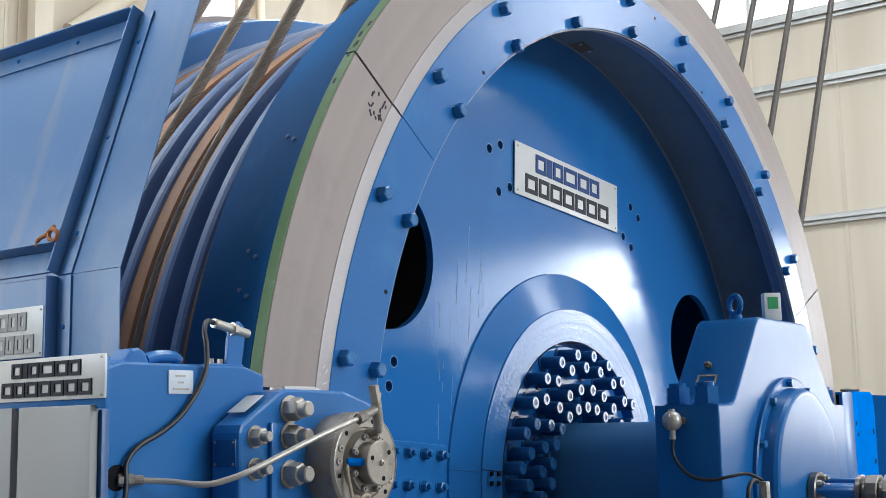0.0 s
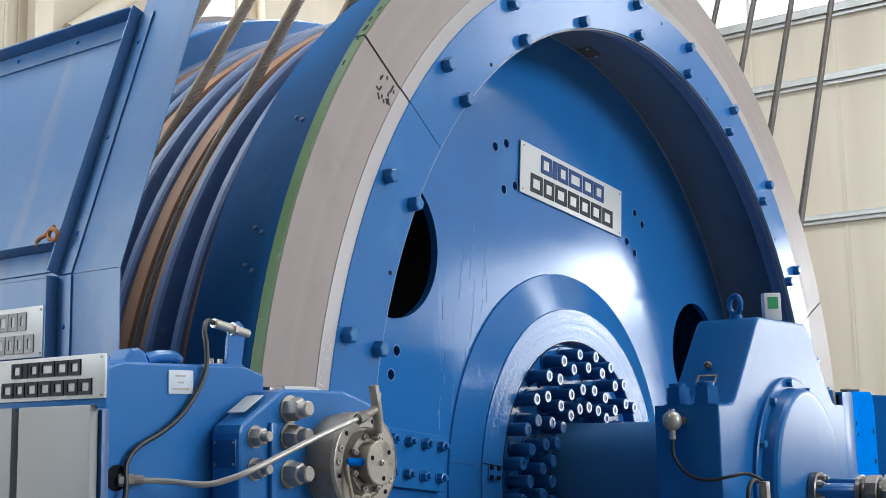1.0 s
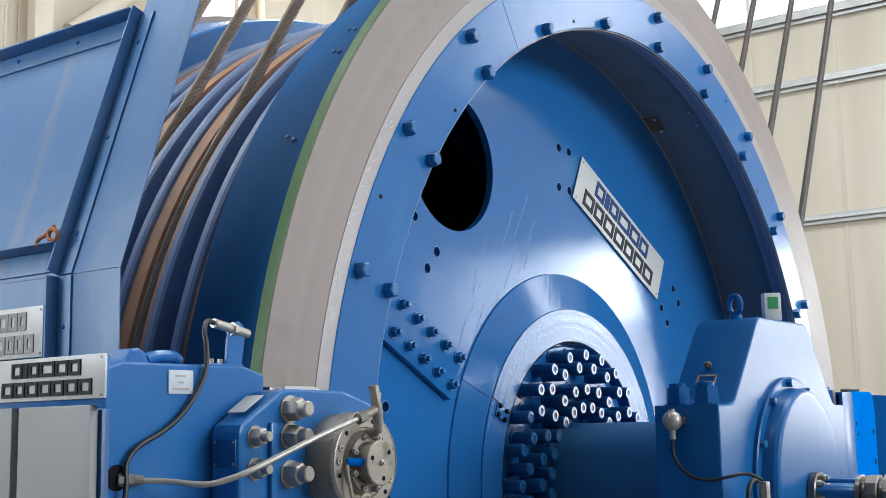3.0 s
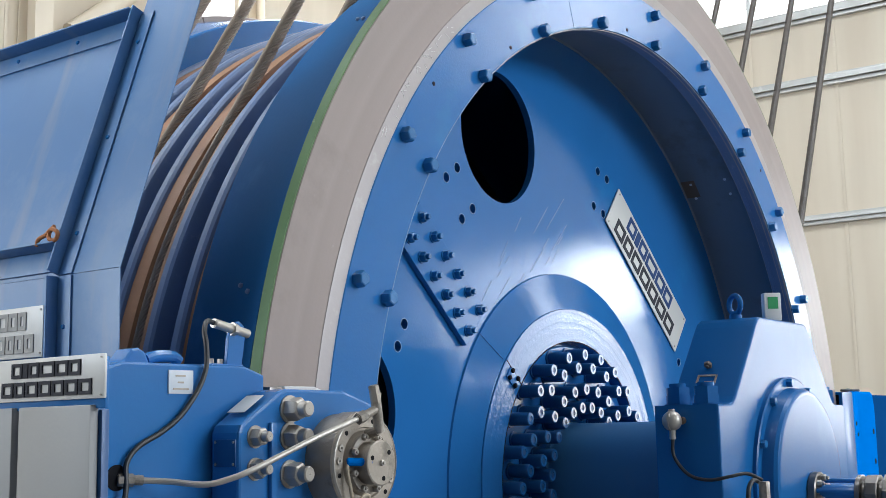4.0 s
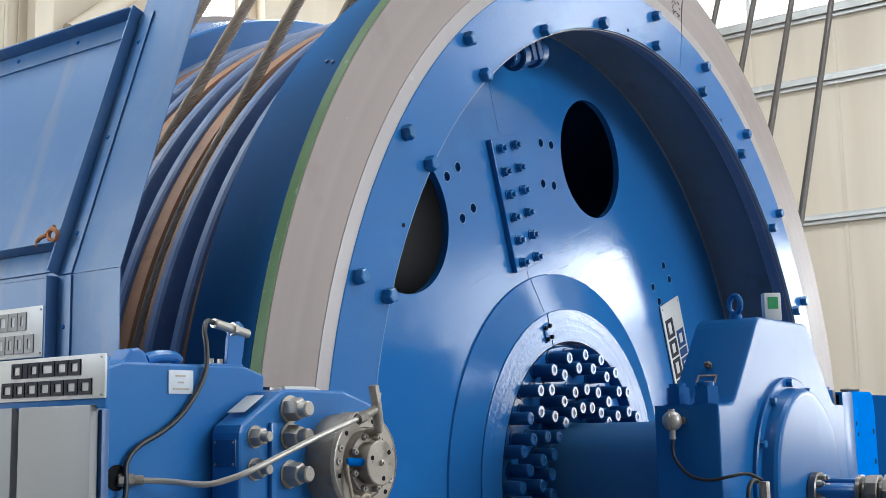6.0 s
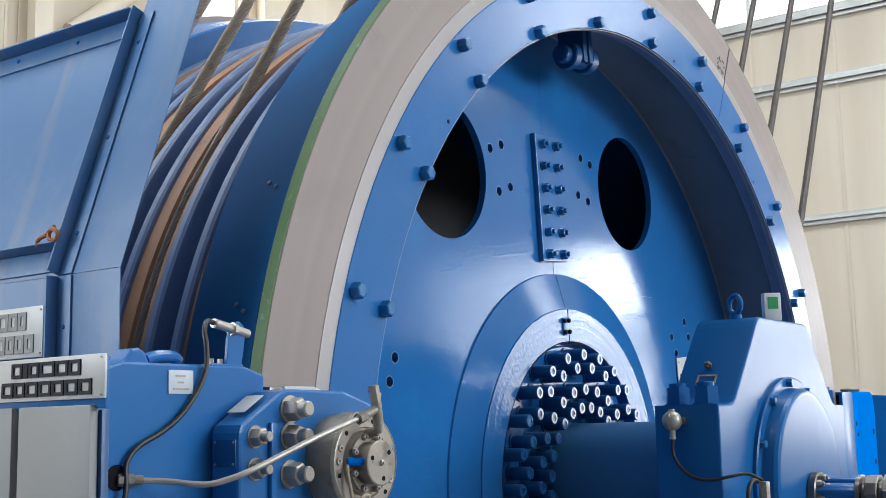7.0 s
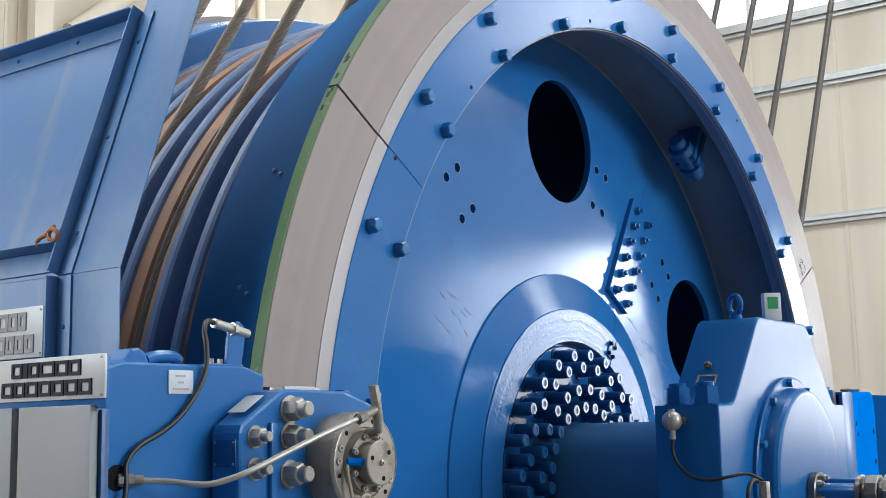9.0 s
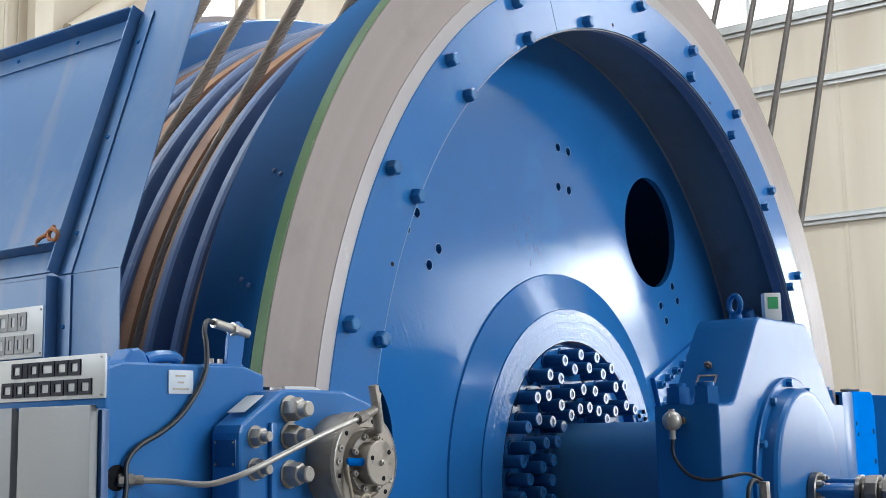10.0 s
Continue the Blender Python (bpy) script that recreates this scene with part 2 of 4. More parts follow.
M_ink_pale = material("pale_grey_ink", (0.30, 0.29, 0.28), 0.5, grain=(15, 0.2))
M_shaft = material("dull_blue_shaft_paint", (0.045, 0.170, 0.360), 0.38, grain=(3, 0.12), stains=(4, (0.07, 0.17, 0.32), 0.55, 0.5), bump=0.04, rough_var=0.08)
M_hose = material("cream_plastic_hose", (0.42, 0.34, 0.24), 0.45, grain=(30, 0.1))
M_cabinet = material("grey_cabinet_paint", (0.30, 0.295, 0.29), 0.45, grain=(2, 0.05), bump=0.03, bump_scale=120)
M_rubber = material("black_cable", (0.02, 0.02, 0.022), 0.45, grain=(20, 0.2))
M_green_screen = material("green_sticker", (0.03, 0.30, 0.10), 0.4, grain=(30, 0.15))
M_orange = material("orange_cord", (0.42, 0.15, 0.05), 0.7, grain=(60, 0.3))
M_wall = material("cream_wall_panel", (0.57, 0.48, 0.37), 0.6, grain=(0.8, 0.05), stains=(0.5, (0.55, 0.48, 0.38), 0.56, 0.4), bump=0.02)
add_smear(M_wall, (2.2, 2.2, 0.18), (0.68, 0.60, 0.48), 0.48, 0.45)
M_wall_dark = material("grey_wall_paint", (0.20, 0.22, 0.25), 0.6, grain=(0.8, 0.08), stains=(0.5, (0.16, 0.18, 0.20), 0.56, 0.4), bump=0.02)
M_galv = material("galvanised_steel", (0.45, 0.445, 0.43), 0.42, metal=0.5, grain=(4, 0.12), dirt=(9, (0.62, 0.62, 0.60), 0.58, 0.6), bump=0.04)
M_floor = material("hall_concrete", (0.20, 0.195, 0.19), 0.6, grain=(1.5, 0.15), stains=(0.7, (0.15, 0.145, 0.14), 0.55, 0.5), bump=0.1, bump_scale=15)
M_roof = material("roof_sheet", (0.60, 0.58, 0.54), 0.6, grain=(1, 0.08))
M_rust = material("rust_stain", (0.15, 0.110, 0.085), 0.7, grain=(12, 0.3), bump=0.1)


# ---- mesh tools ----
def mesh_of(name, bm, mat, smooth=24):
    me = bpy.data.meshes.new(name)
    bmesh.ops.recalc_face_normals(bm, faces=bm.faces)
    if smooth:
        lim = radians(smooth)
        for f in bm.faces:
            f.smooth = True
        for e in bm.edges:
            if len(e.link_faces) == 2 and e.calc_face_angle(0.0) > lim:
                e.smooth = False
    bm.to_mesh(me)
    bm.free()
    me.materials.append(mat)
    return me


def part(name, bm, mat, parent=None, label="", m=None, smooth=24):
    """One mesh object from a bmesh (or a ready mesh), under a thing or a part."""
    me = mesh_of(name, bm, mat, smooth) if isinstance(bm, bmesh.types.BMesh) else bm
    ob = new(name, me)
    if parent:
        ob.parent = parent
    if m is not None:
        ob.matrix_local = m
    if label:
        tagged(ob, label)
    return ob


def thing(name, label, category, m=None, group="", kind=""):
    ob = new(name)
    ob.empty_display_size = 0.1
    if m is not None:
        ob.matrix_world = m
    return tagged(ob, label, category, group, kind)


def box(bm, x0, x1, y0, y1, z0, z1, bevel=0.0, m=None, seg=2):
    r = bmesh.ops.create_cube(bm, size=1, matrix=(m or Matrix()) @ Matrix.Translation(((x0 + x1) / 2, (y0 + y1) / 2, (z0 + z1) / 2))
                              @ Matrix.Diagonal((x1 - x0, y1 - y0, z1 - z0, 1)))
    if bevel:
        vs = set(r["verts"])
        es = [e for e in bm.edges if e.verts[0] in vs and e.verts[1] in vs]
        bmesh.ops.bevel(bm, geom=es, offset=bevel, segments=seg, affect="EDGES", profile=0.6)
    return bm


def lathe(bm, profile, seg=192, a0=0.0, a1=360.0, closed=True, cx=0.0, cz=0.0):
    """Turn a profile of (y, r) round the y axis; closed joins its end to its start."""
    full = abs(a1 - a0) >= 360
    n = seg if full else seg + 1
    rings = []
    for i in range(n):
        a = radians(a0 + (a1 - a0) * i / seg)
        rings.append([bm.verts.new((cx + r * math.cos(a), y, cz + r * math.sin(a))) for y, r in profile])
    k = len(profile)
    for i in range(seg):
        p, q = rings[i], rings[(i + 1) % n]
        for j in range(k if closed else k - 1):
            bm.faces.new((p[j], p[(j + 1) % k], q[(j + 1) % k], q[j]))
    if not full and closed:
        bm.faces.new(rings[0])
        bm.faces.new(rings[-1])
    return bm


def rod(bm, p, q, r, seg=24, bevel=0.0, r2=None):
    """A round bar from p to q, its ends slightly broken."""
    p, q = Vector(p), Vector(q)
    d = q - p
    m = Matrix.Translation((p + q) / 2) @ d.to_track_quat("Z", "Y").to_matrix().to_4x4()
    res = bmesh.ops.create_cone(bm, cap_ends=True, segments=seg, radius1=r, radius2=r if r2 is None else r2, depth=d.length, matrix=m)
    if bevel:
        vs = set(res["verts"])
        es = [e for e in bm.edges if e.verts[0] in vs and e.verts[1] in vs and any(len(f.verts) > 4 for f in e.link_faces)]
        bmesh.ops.bevel(bm, geom=es, offset=bevel, segments=2, affect="EDGES")
    return bm


def tube(bm, pts, r, seg=10, sub=6):
    """A bent pipe or cable through pts (smoothed)."""
    P = [Vector(p) for p in pts]
    path = []
    for i in range(len(P) - 1):
        a, b, c, d = P[max(i - 1, 0)], P[i], P[i + 1], P[min(i + 2, len(P) - 1)]
        for k in range(sub):
            t = k / sub
            path.append(0.5 * (2 * b + (c - a) * t + (2 * a - 5 * b + 4 * c - d) * t * t + (3 * b - a - 3 * c + d) * t ** 3))
    path.append(P[-1])
    side = None
    rings = []
    for i, c in enumerate(path):
        t = (path[min(i + 1, len(path) - 1)] - path[max(i - 1, 0)]).normalized()
        if side is None:
            side = t.orthogonal().normalized()
        side = (side - side.dot(t) * t).normalized()
        up = t.cross(side)
        rings.append([bm.verts.new(c + r * (math.cos(2 * math.pi * k / seg) * side + math.sin(2 * math.pi * k / seg) * up)) for k in range(seg)])
    for p, q in zip(rings, rings[1:]):
        for k in range(seg):
            bm.faces.new((p[k], p[(k + 1) % seg], q[(k + 1) % seg], q[k]))
    bm.faces.new(rings[0])
    bm.faces.new(rings[-1])
    return bm


def ring_pts(r, seg=192, cx=0.0, cz=0.0):
    return [(cx + r * math.cos(2 * math.pi * i / seg), cz + r * math.sin(2 * math.pi * i / seg)) for i in range(seg)]


def cut_plate(name, loops, y0, y1, mat, bevel=0.0):
    """A flat plate in the x-z plane between y0 and y1, with outline loops[0] and the holes loops[1:]."""
    cu = bpy.data.curves.new(name, "CURVE")
    cu.dimensions, cu.fill_mode, cu.extrude = "2D", "BOTH", (y1 - y0) / 2 - bevel
    cu.bevel_depth, cu.bevel_resolution, cu.offset = bevel, 1, -bevel
    for lp in loops:
        sp = cu.splines.new("POLY")
        sp.points.add(len(lp) - 1)
        sp.use_cyclic_u = True
        for p, (x, z) in zip(sp.points, lp):
            p.co = (x, z, 0, 1)
    ob = new(name, cu)
    me = bpy.data.meshes.new_from_object(ob.evaluated_get(bpy.context.evaluated_depsgraph_get()))
    bpy.data.objects.remove(ob)
    me.transform(Matrix.Translation((0, (y0 + y1) / 2, 0)) @ Matrix.Rotation(radians(90), 4, "X"))
    me.name = name
    me.polygons.foreach_set("use_smooth", [False] * len(me.polygons))
    me.materials.clear()
    me.materials.append(mat)
    return me


def hex_bolt(af=0.06, h=0.035, tip=0.0, tip_r=0.02, washer=0.0):
    """A hexagon head that stands on y = 0 towards -y, chamfered, on a washer; tip: the thread end that stands out of a nut."""
    bm = bmesh.new()
    y = 0.0
    if washer:
        lathe(bm, [(0, 0.001), (0, af * 0.68), (-washer, af * 0.68), (-washer, 0.001)], 20)
        y = -washer
    R = af / 2 / math.cos(radians(30))
    prof = [(y, R), (y - h * 0.72, R), (y - h * 0.93, R * 0.90), (y - h, R * 0.74)]
    rings = [[bm.verts.new((r * math.cos(radians(60 * i + 12)), yy, r * math.sin(radians(60 * i + 12)))) for i in range(6)] for yy, r in prof]
    for p, q in zip(rings, rings[1:]):
        for i in range(6):
            bm.faces.new((p[i], p[(i + 1) % 6], q[(i + 1) % 6], q[i]))
    bm.faces.new(rings[-1])
    bm.faces.new(rings[0])
    if tip:
        lathe(bm, [(y - h + 0.001, 0.001), (y - h + 0.001, tip_r), (y - h - tip * 0.85, tip_r), (y - h - tip, tip_r * 0.82), (y - h - tip, 0.001)], 16)
    return bm


def polar(r, deg, y=0.0):
    """Pose in the drum's space: local x points outwards from the axis."""
    a = radians(deg)
    return pose(r * math.cos(a), y, r * math.sin(a), 0, -deg, 0)


def letter_bars(parent, x0, x1, z0, z1, y, widths, mat):
    """A row of plain open blocks in place of a brand's letters; widths are their shares of the row, narrow ones are solid."""
    t, u, gap = (z1 - z0) * 0.045, (z1 - z0) * 0.21, (x1 - x0) * 0.016
    z0, z1, a = z0 + t, z1 - t, x0
    for w in widths:
        b = a + (x1 - x0) * w / sum(widths) - gap
        bm = bmesh.new()
        if w < 0.7:
            box(bm, a, b, y - 0.003, y, z0, z1)
        else:
            for q in ((a, a + u, z0, z1), (b - u, b, z0, z1), (a + u, b - u, z0, z0 + u), (a + u, b - u, z1 - u, z1)):
                box(bm, q[0], q[1], y - 0.003, y, q[2], q[3])
        part("letter_bar", bm, mat, parent, smooth=0)
        a = b + gap


def name_plate(parent, name, w, h, m, label, inks=(M_ink_blue, M_ink_grey)):
    """White plate in its own x-z plane, facing -y, with two rows of plain bars and four screws."""
    bm = bmesh.new()
    box(bm, -w / 2, w / 2, -0.006, 0.0, -h / 2, h / 2, 0.002)
    pl = part(name, bm, M_plate, parent, label, m)
    letter_bars(pl, -0.32 * w, 0.31 * w, 0.03 * h, 0.42 * h, -0.006, (1, 0.5, 0.95, 1.3, 1.1, 1), inks[0])
    letter_bars(pl, -0.41 * w, 0.41 * w, -0.42 * h, -0.03 * h, -0.006, (1, 0.9, 1, 1, 0.95, 1, 1), inks[1])
    sc = mesh_of("screw", lathe(bmesh.new(), [(-0.005, 0.0005), (-0.005, 0.022 * h), (-0.009, 0.018 * h), (-0.009, 0.0005)], 10), M_steel)
    for sx in (-0.475, 0.475):
        for sz in (-0.42, 0.42):
            part("screw", sc, None, pl, m=pose(sx * w, 0, sz * h))
    return pl


# ---- the hall ----
def rect(x0, x1, z0, z1):
    return [(x0, z0), (x1, z0), (x1, z1), (x0, z1)]


def hall():
    slot = [(-2.0, -0.62), (2.0, -0.62), (2.0, 1.80), (-2.0, 1.80)]
    me = cut_plate("floor", [[(HX0, HY0), (HX1, HY0), (HX1, HY1), (HX0, HY1)], slot], 0, 0.2, M_floor)
    me.transform(Matrix.Rotation(radians(-90), 4, "X"))
    fl = part("floor", me, None)
    tagged(fl, "grey concrete hall floor with a pit for the drum", "floor", kind="structure")
    bm = bmesh.new()
    box(bm, -2.2, 2.2, -0.82, 2.0, -1.6, -1.4)
    box(bm, -2.2, -2.0, -0.82, 2.0, -1.4, -0.204)
    box(bm, 2.0, 2.2, -0.82, 2.0, -1.4, -0.204)
    box(bm, -2.0, 2.0, -0.82, -0.62, -1.4, -0.204)
    box(bm, -2.0, 2.0, 1.80, 2.0, -1.4, -0.204)
    tagged(part("floor_pit", bm, M_floor, smooth=0), "concrete pit below the drum", "floor", kind="structure")

    def wall(name, loops, m, label, mat=M_wall):
        w = part(name, cut_plate(name, loops, 0, 0.2, mat), None)
        w.matrix_world = m
        return tagged(w, label, "wall", kind="structure")

    east = [rect(HY0, HY1, 0, HZ), rect(-6.9, -4.7, 6.36, 8.05), rect(0.5, 7.0, 6.36, 8.05), rect(-6.5, -4.0, 1.65, 3.9), rect(-7.2, -6.6, 2.45, 3.9), rect(-3.9, -2.7, 1.40, 2.4), rect(-3.3, -2.3, 2.6, 3.6)]
    we = wall("wall_east", east, pose(HX1, 0, 0, 0, 0, 90) @ pose(0, -0.2, 0), "cream sheet-metal hall wall with a band of high windows")
    wn_ = wall("wall_north", [rect(HX0, HX1, 0, HZ), rect(5.15, 6.05, 6.4, 8.0)], pose(0, HY1, 0), "cream sheet-metal end wall of the hall")
    wall("wall_west", [rect(HY0, HY1, 0, HZ), rect(3.5, 7.5, 3.7, 6.7)], pose(HX0 - 0.2, 0, 0, 0, 0, 90) @ pose(0, -0.2, 0), "grey hall wall with windows", M_wall_dark)
    wall("wall_south", [rect(HX0, HX1, 0, HZ), rect(-1.9, 7.1, 3.9, 6.9)], pose(0, HY0 - 0.2, 0), "grey hall wall opposite the hoist", M_wall_dark)
    me = cut_plate("ceiling", [[(HX0, HY0), (HX1, HY0), (HX1, HY1), (HX0, HY1)]]
                   + [[(2.8, -11), (4.4, -11), (4.4, 5), (2.8, 5)], [(-4.2, 0), (-2.6, 0), (-2.6, 7.2), (-4.2, 7.2)]], 0, 0.12, M_roof)
    me.transform(Matrix.Rotation(radians(-90), 4, "X"))
    ce = part("ceiling", me, None)
    ce.location.z = HZ + 0.12
    tagged(ce, "pale sheet-metal roof with strips of daylight", "ceiling", kind="structure")
    # purlins of the east wall, C-shaped
    for z0, z1 in ((2.425, 2.53), (4.02, 4.14), (4.81, 4.955)):
        bm = bmesh.new()
        z0, z1 = z0 + AXIS, z1 + AXIS
        box(bm, HX1 - 0.10, HX1 - 0.004, HY0 + 0.1, HY1 - 0.1, z1 - 0.012, z1, 0.002)
        box(bm, HX1 - 0.10, HX1 - 0.088, HY0 + 0.1, HY1 - 0.1, z0 + 0.045, z1 - 0.0125, 0.002)
        box(bm, HX1 - 0.060, HX1 - 0.004, HY0 + 0.1, HY1 - 0.1, z0, z0 + 0.044, 0.002)
        tagged(part("purlin", bm, M_galv), "galvanised steel purlin along the cream hall wall", "purlin", "wall purlins", "structure")
    # upright joints between the wall sheets
    for i in range(21):
        y = HY0 + 0.5 + i
        bm = bmesh.new()
        box(bm, HX1 - 0.012, HX1 - 0.001, y - 0.02, y + 0.02, 0, 6.2, 0.004)
        part("wall_rib", bm, M_wall, we).matrix_parent_inverse = we.matrix_world.inverted()
    for i in range(19):
        x = HX0 + 0.6 + i
        bm = bmesh.new()
        box(bm, x - 0.02, x + 0.02, HY1 - 0.012, HY1 - 0.001, 0, 6.2, 0.004)
        part("wall_rib", bm, M_wall, wn_).matrix_parent_inverse = wn_.matrix_world.inverted()
    # steel columns and a duct on the end wall
    for x0, x1 in ((2.74, 2.96), (6.09, 6.36)):
        bm = bmesh.new()
        box(bm, x0, x1, HY1 - 0.30, HY1 - 0.288, 0, HZ, 0.002)
        box(bm, x0, x1, HY1 - 0.02, HY1 - 0.004, 0, HZ, 0.002)
        box(bm, (x0 + x1) / 2 - 0.008, (x0 + x1) / 2 + 0.008, HY1 - 0.287, HY1 - 0.021, 0, HZ)
        tagged(part("column", bm, M_wall), "cream painted steel column at the end wall", "column", "hall columns", "structure")
    bm = bmesh.new()
    rod(bm, (3.25, HY1 - 0.2, 4.5 + AXIS), (4.35, HY1 - 0.2, 5.4 + AXIS), 0.10)
    tagged(part("wind_brace", bm, M_wall), "cream slanting tube brace at the end wall", "brace", kind="structure")
    # window frames of the high band
    bm = bmesh.new()
    for y in [-6.9, -5.8, -4.7] + [0.5 + i for i in range(7)]:
        box(bm, HX1 + 0.02, HX1 + 0.08, y - 0.025, y + 0.025, 6.36, 8.05)
    box(bm, HX1 + 0.02, HX1 + 0.08, -6.9, -4.7, 7.18, 7.22)
    box(bm, HX1 + 0.02, HX1 + 0.08, 0.5, 7.0, 7.18, 7.22)
    tagged(part("window_1", bm, M_galv, smooth=0), "high band of windows with thin metal bars", "window", kind="structure")
    bm = bmesh.new()
    for y in (-6.5, -5.25, -4.0):
        box(bm, HX1 + 0.02, HX1 + 0.08, y - 0.03, y + 0.03, 1.65, 3.9)
    tagged(part("window_2", bm, M_galv, smooth=0), "tall bright window with metal bars", "window", kind="structure")


hall()


# bright overcast sky outside the windows that come into view
M_sky = bpy.data.materials.new("overcast_sky")
M_sky.use_nodes = True
M_sky.node_tree.nodes["Principled BSDF"].inputs["Base Color"].default_value = (0.8, 0.8, 0.8, 1)
M_sky.node_tree.nodes["Principled BSDF"].inputs["Emission Color"].default_value = (0.93, 0.97, 1.0, 1)
M_sky.node_tree.nodes["Principled BSDF"].inputs["Emission Strength"].default_value = 1.6
for nm, dims in (("backdrop", (HX1 + 1.2, HX1 + 1.25, -14, 9, 5.0, 12.0)), ("backdrop", (3.0, 9.0, HY1 + 1.2, HY1 + 1.25, 5.0, 12.0))):
    tagged(part(nm, box(bmesh.new(), *dims), M_sky, smooth=0), "bright white overcast sky outside the windows", "sky", kind="structure")


# ---- the winding drum ----
Y_FACE = -0.420         # front of the brake disc
Y_BLUE = -0.425         # front of the blue clamping flange
R_IN, R_OUT, R_DISC = 1.835, 2.036, 2.297     # bore and rim of the blue flange, rim of the brake disc
GROOVES = (0.08, 0.40, 0.72, 1.04)
SLITS = (24.4, 144.6, 265.0)
drum = thing("winding_drum", "large blue steel friction winding drum with brake discs", "winding drum", pose(0, 0, AXIS))


def build_drum():
    # web with man-holes and bolt-hole groups
    loops = [ring_pts(1.955)]
    for a in (24.8, 144.8, 205.3, 325.3):
        loops.append(ring_pts(0.274, 72, 1.478 * math.cos(radians(a)), 1.478 * math.sin(radians(a))))
    for g in (10, 59.7, 110, 160.5, 190.5, 240.5, 290, 340):
        for r, da in ((1.446, 1.75), (1.268, 2.05)):
            for s in (-1, 1):
                a = radians(g + s * da)
                loops.append(ring_pts(0.019, 20, r * math.cos(a), r * math.sin(a)))
    rim = mesh_of("hole_rim", lathe(bmesh.new(), [(0.0005, 0.0188), (-0.0012, 0.0190), (-0.0012, 0.0215), (0.0005, 0.0222)], 20), M_pale_line)
    for g in (10, 59.7, 110, 160.5, 190.5, 240.5, 290, 340):
        for r, da in ((1.446, 1.75), (1.268, 2.05)):
            for sg in (-1, 1):
                part("hole_rim", rim, None, drum, m=polar(r, g + sg * da))
    part("web", cut_plate("web", loops, 0.0, 0.030, M_web), None, drum)
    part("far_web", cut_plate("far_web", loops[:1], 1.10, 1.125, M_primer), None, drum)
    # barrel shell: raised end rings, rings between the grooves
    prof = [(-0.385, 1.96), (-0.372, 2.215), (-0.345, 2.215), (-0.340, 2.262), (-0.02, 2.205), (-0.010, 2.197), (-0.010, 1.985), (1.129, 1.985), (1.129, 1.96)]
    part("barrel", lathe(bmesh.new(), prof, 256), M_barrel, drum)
    part("end_ring", lathe(bmesh.new(), [(1.13, 1.96), (1.13, 2.197), (1.14, 2.205), (1.46, 2.262), (1.465, 2.215), (1.492, 2.215), (1.505, 1.96)], 256), M_blue, drum)
    # inner shell between flange and web
    part("inner_shell", lathe(bmesh.new(), [(-0.385, 1.959), (-0.385, 1.948), (0.0, 1.948), (0.0, 1.959)], 192), M_shell, drum)
    part("inner_lip", lathe(bmesh.new(), [(-0.384, 1.950), (-0.384, R_IN), (-0.418, R_IN), (-0.418, R_IN - 0.004), (-0.400, R_IN - 0.004), (-0.398, R_IN), (-0.384, R_IN + 0.003), (-0.382, R_IN + 0.011), (-0.362, R_IN + 0.011), (-0.359, R_IN + 0.016), (-0.340, R_IN + 0.016), (-0.336, R_IN + 0.022), (-0.336, 1.950)], 192), M_strip, drum)
    for y0, r0 in ((-0.4195, R_IN - 0.0048), (-0.401, R_IN - 0.0048), (-0.338, R_IN + 0.0215)):
        part("lip_edge", lathe(bmesh.new(), [(y0, r0), (y0, r0 + 0.004), (y0 + 0.004, r0 + 0.004), (y0 + 0.004, r0)], 192), M_disc_in, drum, "bare bright edge of the lip")
    part("weld_seam", lathe(bmesh.new(), [(0.001, 1.949), (-0.008, 1.949), (-0.005, 1.943), (0.001, 1.940)], 192), M_shell, drum)
    for c in GROOVES:
        for s in (-1, 1):
            b = c + s * 0.097
            part("clamp_ring", lathe(bmesh.new(), [(b - 0.030, 1.984), (b - 0.030, 2.074), (b - 0.026, 2.085), (b - 0.016, 2.092), (b + 0.008, 2.092), (b + 0.020, 2.082), (b + 0.020, 1.984)], 256), M_strip, drum)
        part("rope_lining", lathe(bmesh.new(), [(c - 0.076, 1.984), (c - 0.076, 2.074), (c - 0.048, 2.072), (c - 0.038, 2.040), (c - 0.018, 2.026), (c + 0.002, 2.040), (c + 0.012, 2.072), (c + 0.076, 2.074), (c + 0.076, 1.984)], 256), M_liner, drum, "worn brown rope lining")
    # brake discs: three segments each
    for near in (True, False):
        y0, y1 = (Y_FACE, Y_FACE + 0.033) if near else (1.493, 1.523)
        for i, a in enumerate(SLITS):
            a0, a1 = a + 0.12, SLITS[(i + 1) % 3] + (360 if i == 2 else 0) - 0.12
            seg = part("brake_disc_segment", lathe(bmesh.new(), [(y0, 2.088), (y0, R_DISC - 0.003), (y0 + 0.003, R_DISC), (y1, R_DISC), (y1, 2.088)], 64, a0, a1), M_disc, drum, "bare grey machined brake disc segment")
            part("inner_band", lathe(bmesh.new(), [(y0 - 0.0025, 1.95), (y0 - 0.0025, 2.085), (y0 - 0.0015, 2.0875), (y1, 2.0875), (y1, 1.95)], 64, a0, a1), M_disc_in, seg)
            if near:
                part("rim_paint", lathe(bmesh.new(), [(y0 + 0.002, R_DISC - 0.001), (y0 + 0.002, R_DISC + 0.004), (y1 + 0.004, R_DISC + 0.004), (y1 + 0.004, R_DISC - 0.001)], 64, a0, a1), M_green, seg, "green painted rim")
